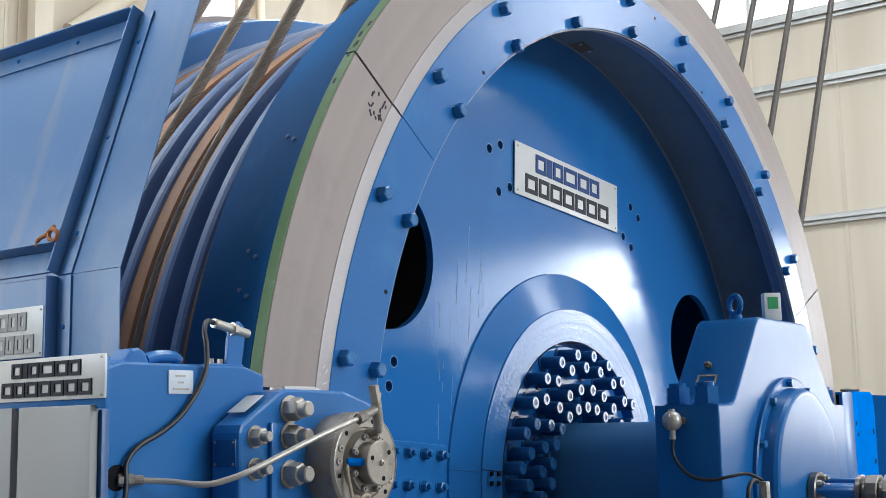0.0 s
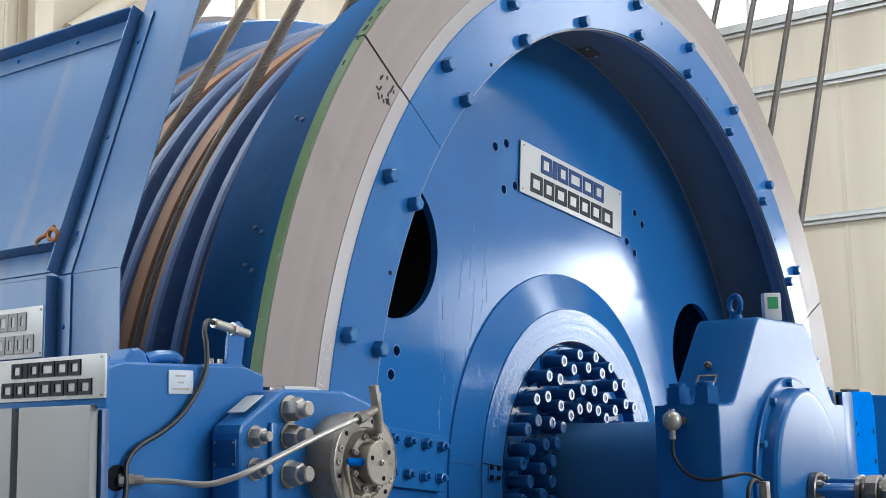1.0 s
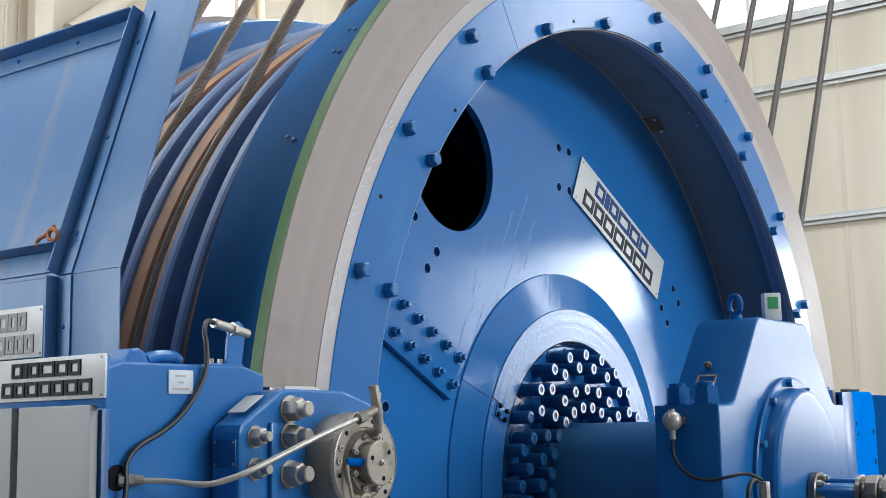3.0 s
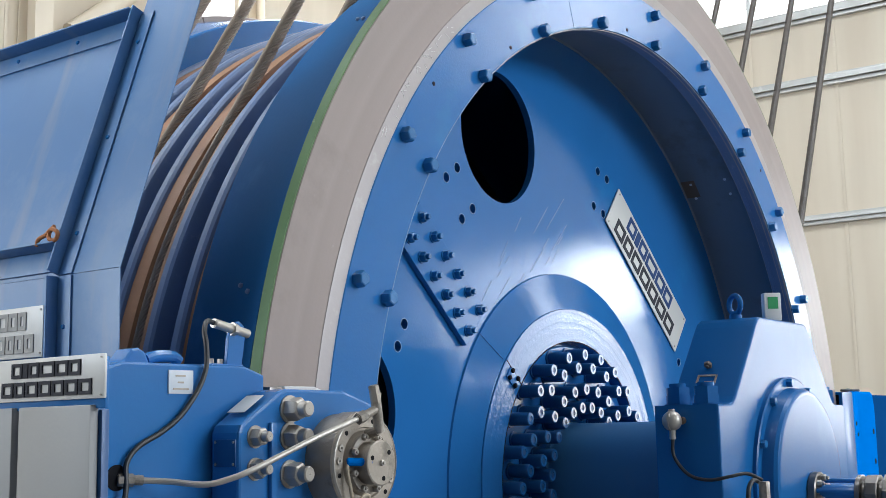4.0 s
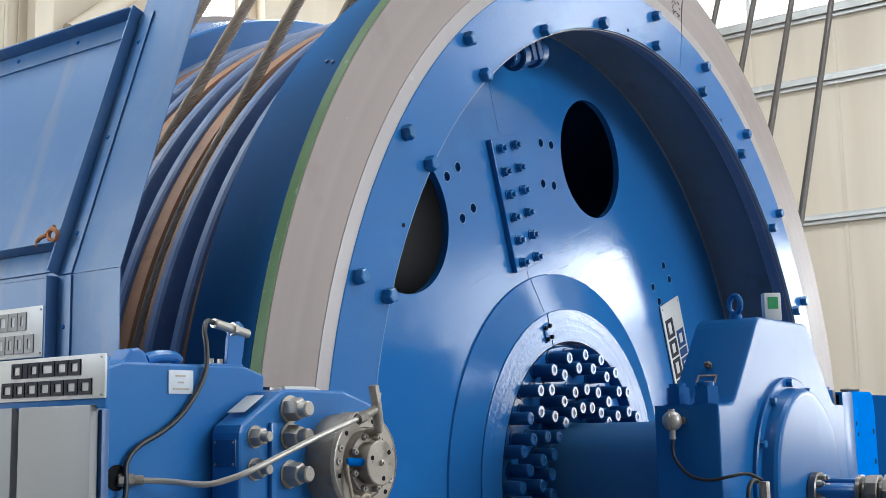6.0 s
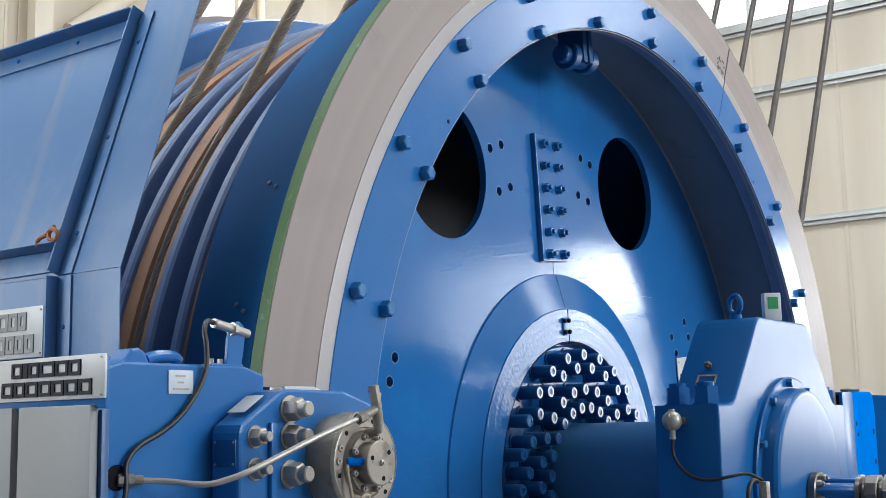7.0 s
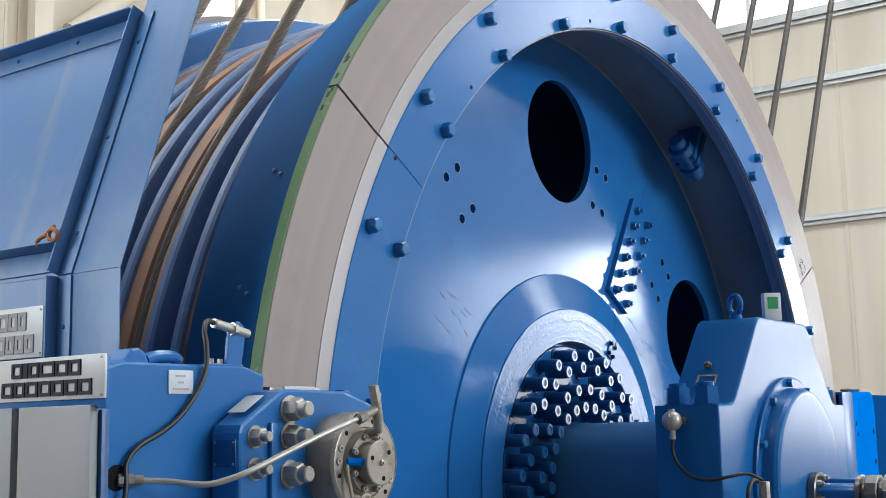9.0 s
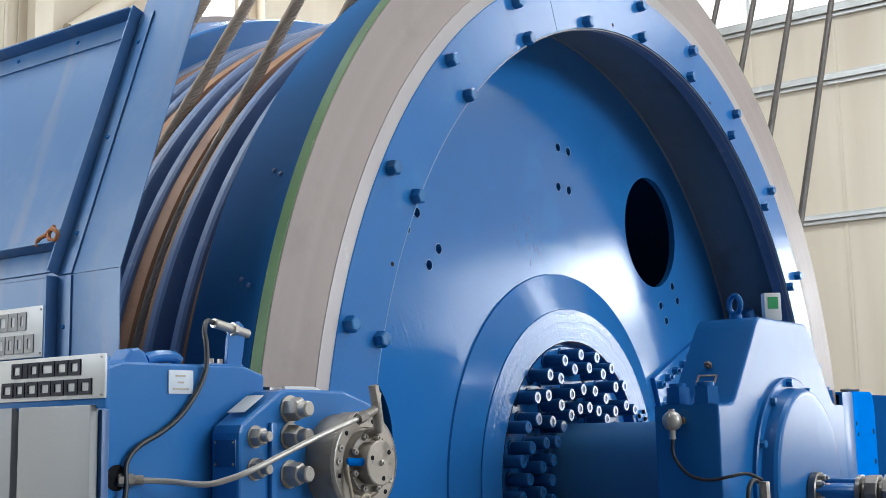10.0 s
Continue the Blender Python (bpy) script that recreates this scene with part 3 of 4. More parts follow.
    for a in SLITS:
        bm = box(bmesh.new(), 1.96, R_DISC - 0.005, Y_FACE + 0.010, Y_FACE + 0.028, -0.012, 0.012)
        part("joint_gap", bm, M_black, drum, m=pose(0, 0, 0, 0, -a, 0), smooth=0)
    # grease-pencil strokes beside one joint, and on the green rim
    rnd = random.Random(5)
    for i in range(16):
        a, r = 145.2 + 2.2 * rnd.random(), 2.100 + 0.075 * rnd.random()
        ln_ = 0.006 + 0.016 * rnd.random()
        part("pencil_stroke", box(bmesh.new(), -ln_ / 2, ln_ / 2, -0.0012, 0.0005, -0.003, 0.003), M_ink_grey, drum, m=polar(r, a, Y_FACE) @ pose(0, 0, 0, 0, 30 + 70 * rnd.random(), 0), smooth=0)
    for sl in (144.6, 265.0):
        for i in range(7):
            a = sl - 3.5 + 7 * rnd.random()
            part("pencil_stroke", box(bmesh.new(), -0.0006, 0.0015, -0.004, 0.004, -0.010, 0.010), M_ink_grey, drum, m=polar(R_DISC + 0.0035, a, Y_FACE + 0.009 + 0.014 * rnd.random()), smooth=0)
    # pale rubbed marks on the bare band
    for i in range(30):
        a, r = 168.5 + 16 * rnd.random(), 2.046 + 0.034 * rnd.random()
        ln_ = 0.008 + 0.022 * rnd.random()
        part("rub_mark", box(bmesh.new(), -ln_ / 2, ln_ / 2, -0.0006, 0.0005, -0.0014, 0.0014), M_rub, drum, m=polar(r, a, Y_FACE - 0.0025) @ pose(0, 0, 0, 0, 180 * rnd.random(), 0), smooth=0)
    # blue flange in three segments with bolts
    for i, a in enumerate(SLITS):
        a0, a1 = a + 0.05, SLITS[(i + 1) % 3] + (360 if i == 2 else 0) - 0.05
        part("flange_segment", lathe(bmesh.new(), [(-0.386, R_IN + 0.001), (Y_BLUE + 0.002, R_IN + 0.001), (Y_BLUE, R_IN + 0.003), (Y_BLUE, R_OUT - 0.003), (Y_BLUE + 0.003, R_OUT), (-0.386, R_OUT)], 64, a0, a1), M_flange, drum)
    # thin pale ring paints the bright highlight on the flange's inner edge
    part("edge_highlight", lathe(bmesh.new(), [(Y_BLUE + 0.002, R_IN - 0.0005), (Y_BLUE - 0.0006, R_IN), (Y_BLUE - 0.0006, R_IN + 0.0028), (Y_BLUE + 0.002, R_IN + 0.0035)], 192), M_pale_line, drum, "pale painted highlight along the flange edge")
    bolt = mesh_of("flange_bolt", hex_bolt(0.043, 0.032), M_blue_bolt, 25)
    for k in range(24):
        a = 92.55 + 15 * k
        for r in (1.857, 1.995):
            part("flange_bolt", bolt, None, drum, m=polar(r, a, Y_BLUE) @ pose(0, 0, 0, 0, (k * 37) % 60, 0))
    plug = mesh_of("dowel_hole", lathe(bmesh.new(), [(0.001, 0.0005), (0.001, 0.007), (-0.0015, 0.007), (-0.0015, 0.0005)], 16), M_black)
    for k in range(12):
        part("dowel_hole", plug, None, drum, m=polar(1.863 if k % 3 else 1.992, 100.2 + 30 * k + (0 if k % 3 else -14.9), Y_BLUE))
    # studs on the barrel end ring
    stud = mesh_of("stud", lathe(bmesh.new(), [(0.0, 0.0005), (0.0, 0.0075), (-0.006, 0.007), (-0.008, 0.004), (-0.008, 0.0005)], 12), M_strip)
    for a, y in [(b + 0.6 * i, -0.235 - 0.04 * i) for b in (151.0, 161, 164, 173.6, 200.4, 209.75, 236, 245.8, 271, 280.6, 307, 316) for i in (0, 1)]:
        r = 2.262 - (y + 0.340) * (0.057 / 0.320)
        part("stud", stud, None, drum, m=polar(r, a, y) @ pose(0, 0, 0, 0, 0, 90))
    # hub: sloping collar, machined face, recessed bolt field
    part("hub_collar", lathe(bmesh.new(), [(0.003, 0.880), (-0.008, 0.876), (-0.043, 0.730), (-0.045, 0.7245), (0.003, 0.7245)], 160), M_web, drum)
    part("hub_ring", lathe(bmesh.new(), [(0.002, 0.724), (-0.049, 0.724), (-0.051, 0.722), (-0.051, 0.585), (-0.048, 0.582), (0.002, 0.582)], 160), M_hub, drum)
    part("hub_plate", lathe(bmesh.new(), [(0.000, 0.20), (-0.012, 0.20), (-0.012, 0.563), (-0.004, 0.571), (0.0, 0.571)], 128), M_web, drum)
    part("shaft", lathe(bmesh.new(), [(0.0, 0.0005), (0.0, 0.246), (-0.035, 0.246), (-0.045, 0.240), (-0.98, 0.240), (-0.98, 0.0005)], 96), M_shaft, drum)
    part("recess_gap", lathe(bmesh.new(), [(-0.0505, 0.5825), (-0.0505, 0.587), (-0.0517, 0.587), (-0.0517, 0.5825)], 128), M_black, drum)
    for ang in (174.6,):
        jl = bmesh.new()
        rod(jl, (0.735, -0.0432, 0), (0.874, -0.0096, 0), 0.0009, 8)
        part("collar_joint", jl, M_blue_dark, drum, m=pose(0, 0, 0, 0, -ang, 0))
        part("web_joint", box(bmesh.new(), 0.882, 0.934, -0.0010, 0.001, -0.0010, 0.0010), M_blue_dark, drum, m=pose(0, 0, 0, 0, -ang, 0), smooth=0)
    hb = bmesh.new()
    lathe(hb, [(0.0, 0.0005), (0.0, 0.034), (-0.006, 0.034), (-0.006, 0.0262), (-0.088, 0.0262), (-0.094, 0.0235), (-0.094, 0.0005)], 20)
    hub_bolt = mesh_of("hub_bolt", hb, M_blue_dark)
    face = mesh_of("bolt_face", lathe(bmesh.new(), [(-0.0935, 0.011), (-0.0960, 0.012), (-0.0960, 0.0225), (-0.0935, 0.0240)], 20), M_bolt_face)
    for r, ph in ((0.306, 134.5), (0.381, 127.1), (0.473, 134.5), (0.527, 127.1)):
        for k in range(24):
            hbo = part("hub_bolt", hub_bolt, None, drum, m=polar(r, ph + 15 * k, -0.012))
            part("bolt_face", face, None, hbo, "glossy blue painted bolt end")
    # splice plate over the joint of the two drum halves
    sp = part("splice_plate", box(bmesh.new(), 0.928, 1.478, -0.024, 0.0, -0.09, 0.108, 0.003), M_web, drum, "blue splice plate with two rows of bolts", m=pose(0, 0, 0, 0, -175, 0), smooth=0)
    nut = mesh_of("splice_bolt", hex_bolt(0.034, 0.022, 0.014, 0.0105, 0.004), M_blue_bolt, 25)
    for i in range(6):
        for s in (-0.052, 0.060):
            part("splice_bolt", nut, None, sp, m=pose(0.960 + i * 0.0945, -0.024, s, 0, 25 * i, 0))
    part("joint_line", box(bmesh.new(), 1.50, 1.80, -0.0010, 0.001, -0.0016, 0.0016), M_blue, drum, m=pose(0, 0, 0, 0, -175, 0), smooth=0)
    kp = part("hub_clamp", box(bmesh.new(), 0.612, 0.688, -0.057, -0.051, -0.024, 0.024, 0.002), M_blue, drum, "small pale blue clamp plate on the hub joint", m=pose(0, 0, 0, 0, -176.5, 0))
    sc = mesh_of("clamp_screw", hex_bolt(0.017, 0.010), M_black, 25)
    for dx in (0.626, 0.674):
        for dz in (-0.018, 0.018):
            part("clamp_screw", sc, None, kp, m=pose(dx, -0.057, dz))
    part("hub_joint", box(bmesh.new(), 0.577, 0.722, -0.0525, -0.05, -0.002, 0.002), M_black, drum, m=pose(0, 0, 0, 0, -174.0, 0), smooth=0)
    # scratches in the paint: from and to as radius and angle, dark or pale
    for r0, a0, r1, a1, dk in (
                (1.162, 257.4, 0.985, 257.9, 1),
                (1.133, 255.7, 0.915, 254.8, 1),
                (1.098, 255.0, 0.911, 252.6, 1),
                (1.129, 262.2, 0.984, 261.9, 1),
                (1.019, 257.2, 0.899, 258.5, 1),
                (1.024, 234.4, 0.953, 232.9, 1),
                (0.881, 165.1, 1.311, 124.6, 0),
                (0.841, 157.6, 1.374, 119.2, 0),
                (0.99, 156.7, 1.196, 138.7, 0),
                (0.759, 159.9, 1.312, 115.7, 0),
                (0.746, 146.9, 1.104, 122.8, 0),
                (0.943, 168.7, 1.136, 143.7, 0),
                (0.894, 143.9, 1.085, 128.7, 0),
                (0.861, 150.7, 1.025, 131.4, 0),
                (0.966, 158.2, 1.023, 148.7, 0),
                (0.919, 134.6, 1.085, 123.4, 0),
                (0.967, 165.4, 0.973, 159.4, 0)):
        p = Vector((r0 * math.cos(radians(a0)), 0, r0 * math.sin(radians(a0))))
        q = Vector((r1 * math.cos(radians(a1)), 0, r1 * math.sin(radians(a1))))
        d = q - p
        for k in range(2):
            u0 = k / 2 + 0.06 * rnd.random()
            u1 = u0 + 0.18 + 0.08 * rnd.random()
            c0, ln_ = p + d * (u0 + u1) / 2, d.length * (u1 - u0)
            part("scratch", box(bmesh.new(), -ln_ / 2, ln_ / 2, -0.0008, 0.0004, -(0.0014 if dk else 0.0011), 0.0014 if dk else 0.0011), M_blue_dark if dk else M_pale_line, drum,
                 m=Matrix.Translation(c0) @ pose(0, 0, 0, 0, -math.degrees(math.atan2(d.z, d.x)) + 4 * rnd.random() - 2, 0), smooth=0)
    # white discs painted for light through four holes, and a rusty patch, inside the shell
    end = mesh_of("lit_hole", lathe(bmesh.new(), [(0.0, 0.0005), (0.0, 0.008), (-0.004, 0.007), (-0.004, 0.0005)], 12), M_hole_light)
    for y, a in ((-0.057, 85.5), (-0.245, 85.6), (-0.053, 82.8), (-0.244, 82.8)):
        part("lit_hole", end, None, drum, m=polar(1.948, a, y) @ pose(0, 0, 0, 0, 0, -90))
    py, pa = (-0.031, 84.6)
    part("rust_patch", lathe(bmesh.new(), [(py - 0.05, 1.949), (py - 0.05, 1.9465), (py + 0.03, 1.9465), (py + 0.03, 1.949)], 8, pa - 1.6, pa + 1.6), M_rust, drum)
    # tie bolt across the joint inside the shell
    tb = bmesh.new()
    for z0, z1, r in ((-0.135, -0.095, 0.038), (-0.095, -0.045, 0.058), (-0.045, 0.045, 0.044), (0.045, 0.095, 0.058), (0.095, 0.14, 0.038)):
        rod(tb, (1.78, -0.20, z0), (1.78, -0.20, z1), r, 20, 0.004)
    box(tb, 1.75, 1.949, -0.26, -0.14, -0.040, -0.008, 0.004)
    box(tb, 1.75, 1.949, -0.26, -0.14, 0.008, 0.040, 0.004)
    part("tie_bolt", tb, M_blue_dark, drum, "dark blue painted steel tie bolt across the joint", m=pose(0, 0, 0, 0, -175.5, 0))
    # sign
    name_plate(drum, "sign", 0.897, 0.226, polar(1.271, 86.08, -0.004) @ pose(0, 0, 0, 0, 90, 0), "white brand plate with two rows of dark blocks")


build_drum()


# ---- ropes ----
LAY = 0.24


def rope_mesh(length, mat):
    strands, per = 13, 4
    n, step = strands * per, 0.013
    k = int(length / step)
    a = np.arange(n) * 2 * np.pi / n
    prof = 0.0207 * (1 + 0.15 * np.cos(strands * a))
    verts = []
    for i in range(k + 1):
        z = i * step
        tw = 2 * np.pi * z / LAY
        verts.append(np.stack([prof * np.cos(a + tw), prof * np.sin(a + tw), np.full(n, z)], 1))
    idx = np.arange(k * n)
    r, c = idx // n, idx % n
    faces = np.stack([r * n + c, r * n + (c + 1) % n, (r + 1) * n + (c + 1) % n, (r + 1) * n + c], 1)
    me = bpy.data.meshes.new("rope_run")
    me.from_pydata(np.concatenate(verts).tolist(), [], faces.tolist())
    me.polygons.foreach_set("use_smooth", [True] * len(me.polygons))
    me.materials.append(mat)
    return me


def rope_wrap(y, a0, a1):
    """The rope where it lies in its groove below the drum."""
    strands, per = 13, 4
    n, R = strands * per, 2.050
    k = int(radians(a1 - a0) * R / 0.016)
    a = np.arange(n) * 2 * np.pi / n
    prof = 0.0207 * (1 + 0.15 * np.cos(strands * a))
    verts = []
    for i in range(k + 1):
        s = i / k * radians(a1 - a0)
        th = radians(a0) + s
        tw = 2 * np.pi * s * R / LAY
        rr, yy = R + prof * np.cos(a + tw), y + prof * np.sin(a + tw)
        verts.append(np.stack([rr * math.cos(th), yy, rr * math.sin(th)], 1))
    idx = np.arange(k * n)
    r, c = idx // n, idx % n
    faces = np.stack([r * n + c, r * n + (c + 1) % n, (r + 1) * n + (c + 1) % n, (r + 1) * n + c], 1)
    me = bpy.data.meshes.new("rope_wrap")
    me.from_pydata(np.concatenate(verts).tolist(), [], faces.tolist())
    me.polygons.foreach_set("use_smooth", [True] * len(me.polygons))
    me.materials.append(M_rope)
    return me


ROPE_RUNS = []
run_mesh, run_mesh_backlit = rope_mesh(7.6, M_rope), rope_mesh(7.6, M_rope_backlit)
for gy in GROOVES:
    rp = thing("hoist_rope", "taut brown-grey greased steel wire rope on the drum", "wire rope", pose(0, 0, AXIS), "hoist ropes")
    part("rope_wrap", rope_wrap(gy - 0.018, 147.0, 330.0), None, rp)
    for deg, dist, side in ((56.8, 2.050, 1), (60.9, 2.165, -1)):
        d = radians(deg)
        way = Vector((math.cos(d), 0.013 if side > 0 else 0.0, math.sin(d))).normalized()
        foot = side * dist * Vector((-math.sin(d), 0, math.cos(d))) + Vector((0, gy - (0.018 if side > 0 else 0.0), 0)) - 0.12 * way
        base = Matrix.Translation(foot) @ way.to_track_quat("Z", "Y").to_matrix().to_4x4()
        run = part("rope_run", run_mesh if side > 0 else run_mesh_backlit, None, rp, "" if side > 0 else "dark shining run with its backlit shade in the colour", m=base)
        ROPE_RUNS.append((run, base, side))


# ---- bearing ----
def build_bearing():
    b = thing("shaft_bearing", "blue painted cast shaft bearing on a tall blue pedestal", "bearing", pose(0, 0, AXIS))
    outline = [(-0.66, -1.40), (0.66, -1.40), (0.66, 0.293), (0.555, 0.294), (0.528, 0.300), (0.505, 0.320), (0.285, 0.578), (0.262, 0.600), (0.235, 0.612),
               (-0.235, 0.612), (-0.262, 0.600), (-0.285, 0.578), (-0.505, 0.320), (-0.528, 0.300), (-0.555, 0.294), (-0.66, 0.293)]
    part("housing", cut_plate("housing", [outline], -0.972, -0.735, M_bearing, 0.007), None, b)
    part("cover_flange", lathe(bmesh.new(), [(-0.972, 0.0005), (-0.972, 0.396), (-0.986, 0.396), (-0.990, 0.390), (-0.990, 0.0005)], 96), M_bearing, b)
    part("end_cover", lathe(bmesh.new(), [(-0.990, 0.0005), (-0.990, 0.356), (-1.030, 0.350), (-1.042, 0.342), (-1.047, 0.330), (-1.0475, 0.324), (-1.0475, 0.300), (-1.0475, 0.0005)], 96), M_bearing, b)
    nut = mesh_of("cover_bolt", hex_bolt(0.028, 0.020), M_blue_bolt, 25)
    for k in range(12):
        part("cover_bolt", nut, None, b, m=polar(0.374, 96 + 30 * k, -0.990))
    for x, y in ((-0.545, -0.775), (-0.60, -0.905), (0.545, -0.775), (0.60, -0.905)):
        nb = bmesh.new()
        for zz, hh, rr in ((0.293, 0.005, 0.050), (0.298, 0.032, 0.046), (0.330, 0.026, 0.044), (0.356, 0.014, 0.030)):
            rod(nb, (x, y, zz), (x, y, zz + hh), rr, 6 if hh in (0.032, 0.026) else 20, 0.002)
        part("anchor_nut", nb, M_bearing, b)
    # lifting eyes
    for x in (-0.19, 0.20):
        eb = bmesh.new()
        rod(eb, (x, -0.86, 0.612), (x, -0.86, 0.632), 0.024, 20, 0.003)
        for i in range(1):
            mm = Matrix.Translation((x, -0.86, 0.668)) @ Matrix.Rotation(radians(60), 4, "Z")
            n1, n2 = 28, 12
            vs = [[eb.verts.new(mm @ Vector(((0.034 + 0.0105 * math.cos(2 * math.pi * j / n2)) * math.cos(2 * math.pi * k / n1), 0.0105 * math.sin(2 * math.pi * j / n2), (0.034 + 0.0105 * math.cos(2 * math.pi * j / n2)) * math.sin(2 * math.pi * k / n1)))) for j in range(n2)] for k in range(n1)]
            for k in range(n1):
                for j in range(n2):
                    eb.faces.new((vs[k][j], vs[k][(j + 1) % n2], vs[(k + 1) % n1][(j + 1) % n2], vs[(k + 1) % n1][j]))
        part("lifting_eye", eb, M_bearing, b)
    part("oil_plug", hex_bolt(0.026, 0.012, 0.006, 0.006), M_rust, b, "rusty plug", m=pose(-0.418, -0.84, 0.44, 0, 0, 0) @ Matrix.Rotation(radians(-90), 4, "Z") @ pose(0, 0, 0, 40, 0, 0))
    slope = pose(-0.452, -0.845, 0.384, 0, -49.5, 0)
    rm = bmesh.new()
    for q in ((-0.016, 0.022, 0.030, 0.038), (-0.022, 0.020, -0.038, -0.030), (0.014, 0.022, -0.030, 0.030), (-0.018, -0.010, -0.024, 0.006)):
        box(rm, q[0], q[1], q[2], q[3], 0.0, 0.0012)
    part("label_remnant", rm, M_dull, b, "pale glue remnant of a lost label", m=slope, smooth=0)
    # sensor head on the pedestal's side, with its cable
    s = thing("temperature_sensor", "round metal sensor head with black cable on the bearing", "sensor", pose(-0.66, -0.842, AXIS + 0.240))
    bm = bmesh.new()
    rod(bm, (0, 0, 0), (-0.02, 0, 0), 0.013, 16, 0.002)
    part("stem", bm, M_rust, s)
    bm = bmesh.new()
    bmesh.ops.create_uvsphere(bm, u_segments=24, v_segments=14, radius=0.034, matrix=pose(-0.045, 0.02, 0))
    rod(bm, (-0.045, 0.02, 0.028), (-0.045, 0.02, 0.040), 0.012, 16, 0.002)
    rod(bm, (-0.045, 0.02, -0.03), (-0.045, 0.02, -0.062), 0.011, 12, 0.002)
    lathe(bm, [(0.018, 0.0365), (0.018, 0.034), (0.024, 0.034), (0.024, 0.0365)], 28, cx=-0.045, cz=0)
    part("head", bm, M_steel, s, "dull round metal head")
    bm = tube(bmesh.new(), [(-0.045, 0.02, -0.06), (-0.045, 0.018, -0.12), (-0.04, -0.03, -0.18), (-0.035, -0.10, -0.197), (-0.02, -0.17, -0.185), (0.02, -0.21, -0.178), (0.06, -0.245, -0.20)], 0.006)
    part("cable", bm, M_rubber, s)
    part("cable", tube(bmesh.new(), [(0.055, -0.235, -0.205), (0.03, -0.225, -0.20), (0.0, -0.22, -0.23), (-0.005, -0.22, -0.29), (0.0, -0.22, -0.40)], 0.008), M_rubber, s)
    bm = box(bmesh.new(), -0.016, 0.016, -0.014, 0.014, -0.07, 0.05, 0.003, m=pose(0.062, -0.25, -0.255))
    part("cable_box", bm, M_dull, s)
    # small gauge on top
    g = thing("vibration_gauge", "small white gauge with green face on the blue bearing", "gauge", pose(0.0, -0.93, AXIS + 0.613, 0, 0, -48))
    part("body", box(bmesh.new(), -0.034, 0.034, -0.018, 0.018, 0, 0.108, 0.005), M_plate, g)
    part("face", box(bmesh.new(), -0.020, 0.020, -0.0205, -0.0175, 0.046, 0.092), M_green_screen, g, "green square face", smooth=0)
    # rotary encoder coupling at the shaft end
    e = thing("shaft_encoder", "bare steel encoder coupling on the shaft end of the blue bearing", "encoder", pose(0, -1.046, AXIS - 0.034))
    part("hub", lathe(bmesh.new(), [(0, 0.0005), (0, 0.072), (-0.008, 0.076), (-0.030, 0.076), (-0.034, 0.070), (-0.034, 0.0005)], 40), M_gun, e)
    part("spacer", lathe(bmesh.new(), [(-0.034, 0.0005), (-0.034, 0.030), (-0.17, 0.030), (-0.17, 0.0005)], 28), M_blue, e)
    screw = mesh_of("coupling_screw", hex_bolt(0.022, 0.016, 0.010, 0.007), M_steel, 25)
    for k in range(6):
        a = 60 * k + 20
        part("coupling_screw", screw, None, e, m=polar(0.055, a, -0.034))
        if k % 2 == 0:
            bm = bmesh.new()
            p = polar(0.055, a + 30).to_translation()
            rod(bm, (p.x, -0.034, p.z), (p.x, -0.17, p.z), 0.0085, 12)
            part("spacer_rod", bm, M_blue, e)
    part("disc", lathe(bmesh.new(), [(-0.17, 0.0005), (-0.17, 0.062), (-0.174, 0.066), (-0.188, 0.066), (-0.190, 0.062), (-0.190, 0.0005)], 40), M_gun, e)
    part("neck", lathe(bmesh.new(), [(-0.190, 0.0005), (-0.190, 0.046), (-0.46, 0.046), (-0.46, 0.0005)], 28), M_gun, e)
    for i in range(4):
        y = -0.205 - i * 0.062
        seg = lathe(bmesh.new(), [(y, 0.044), (y, 0.064), (y - 0.004, 0.068), (y - 0.042, 0.068), (y - 0.046, 0.064), (y - 0.046, 0.044)], 10)
        part("clamp_segment", seg, M_gun, e, m=pose(0, 0, 0, 0, 11 * i, 0), smooth=20)


build_bearing()


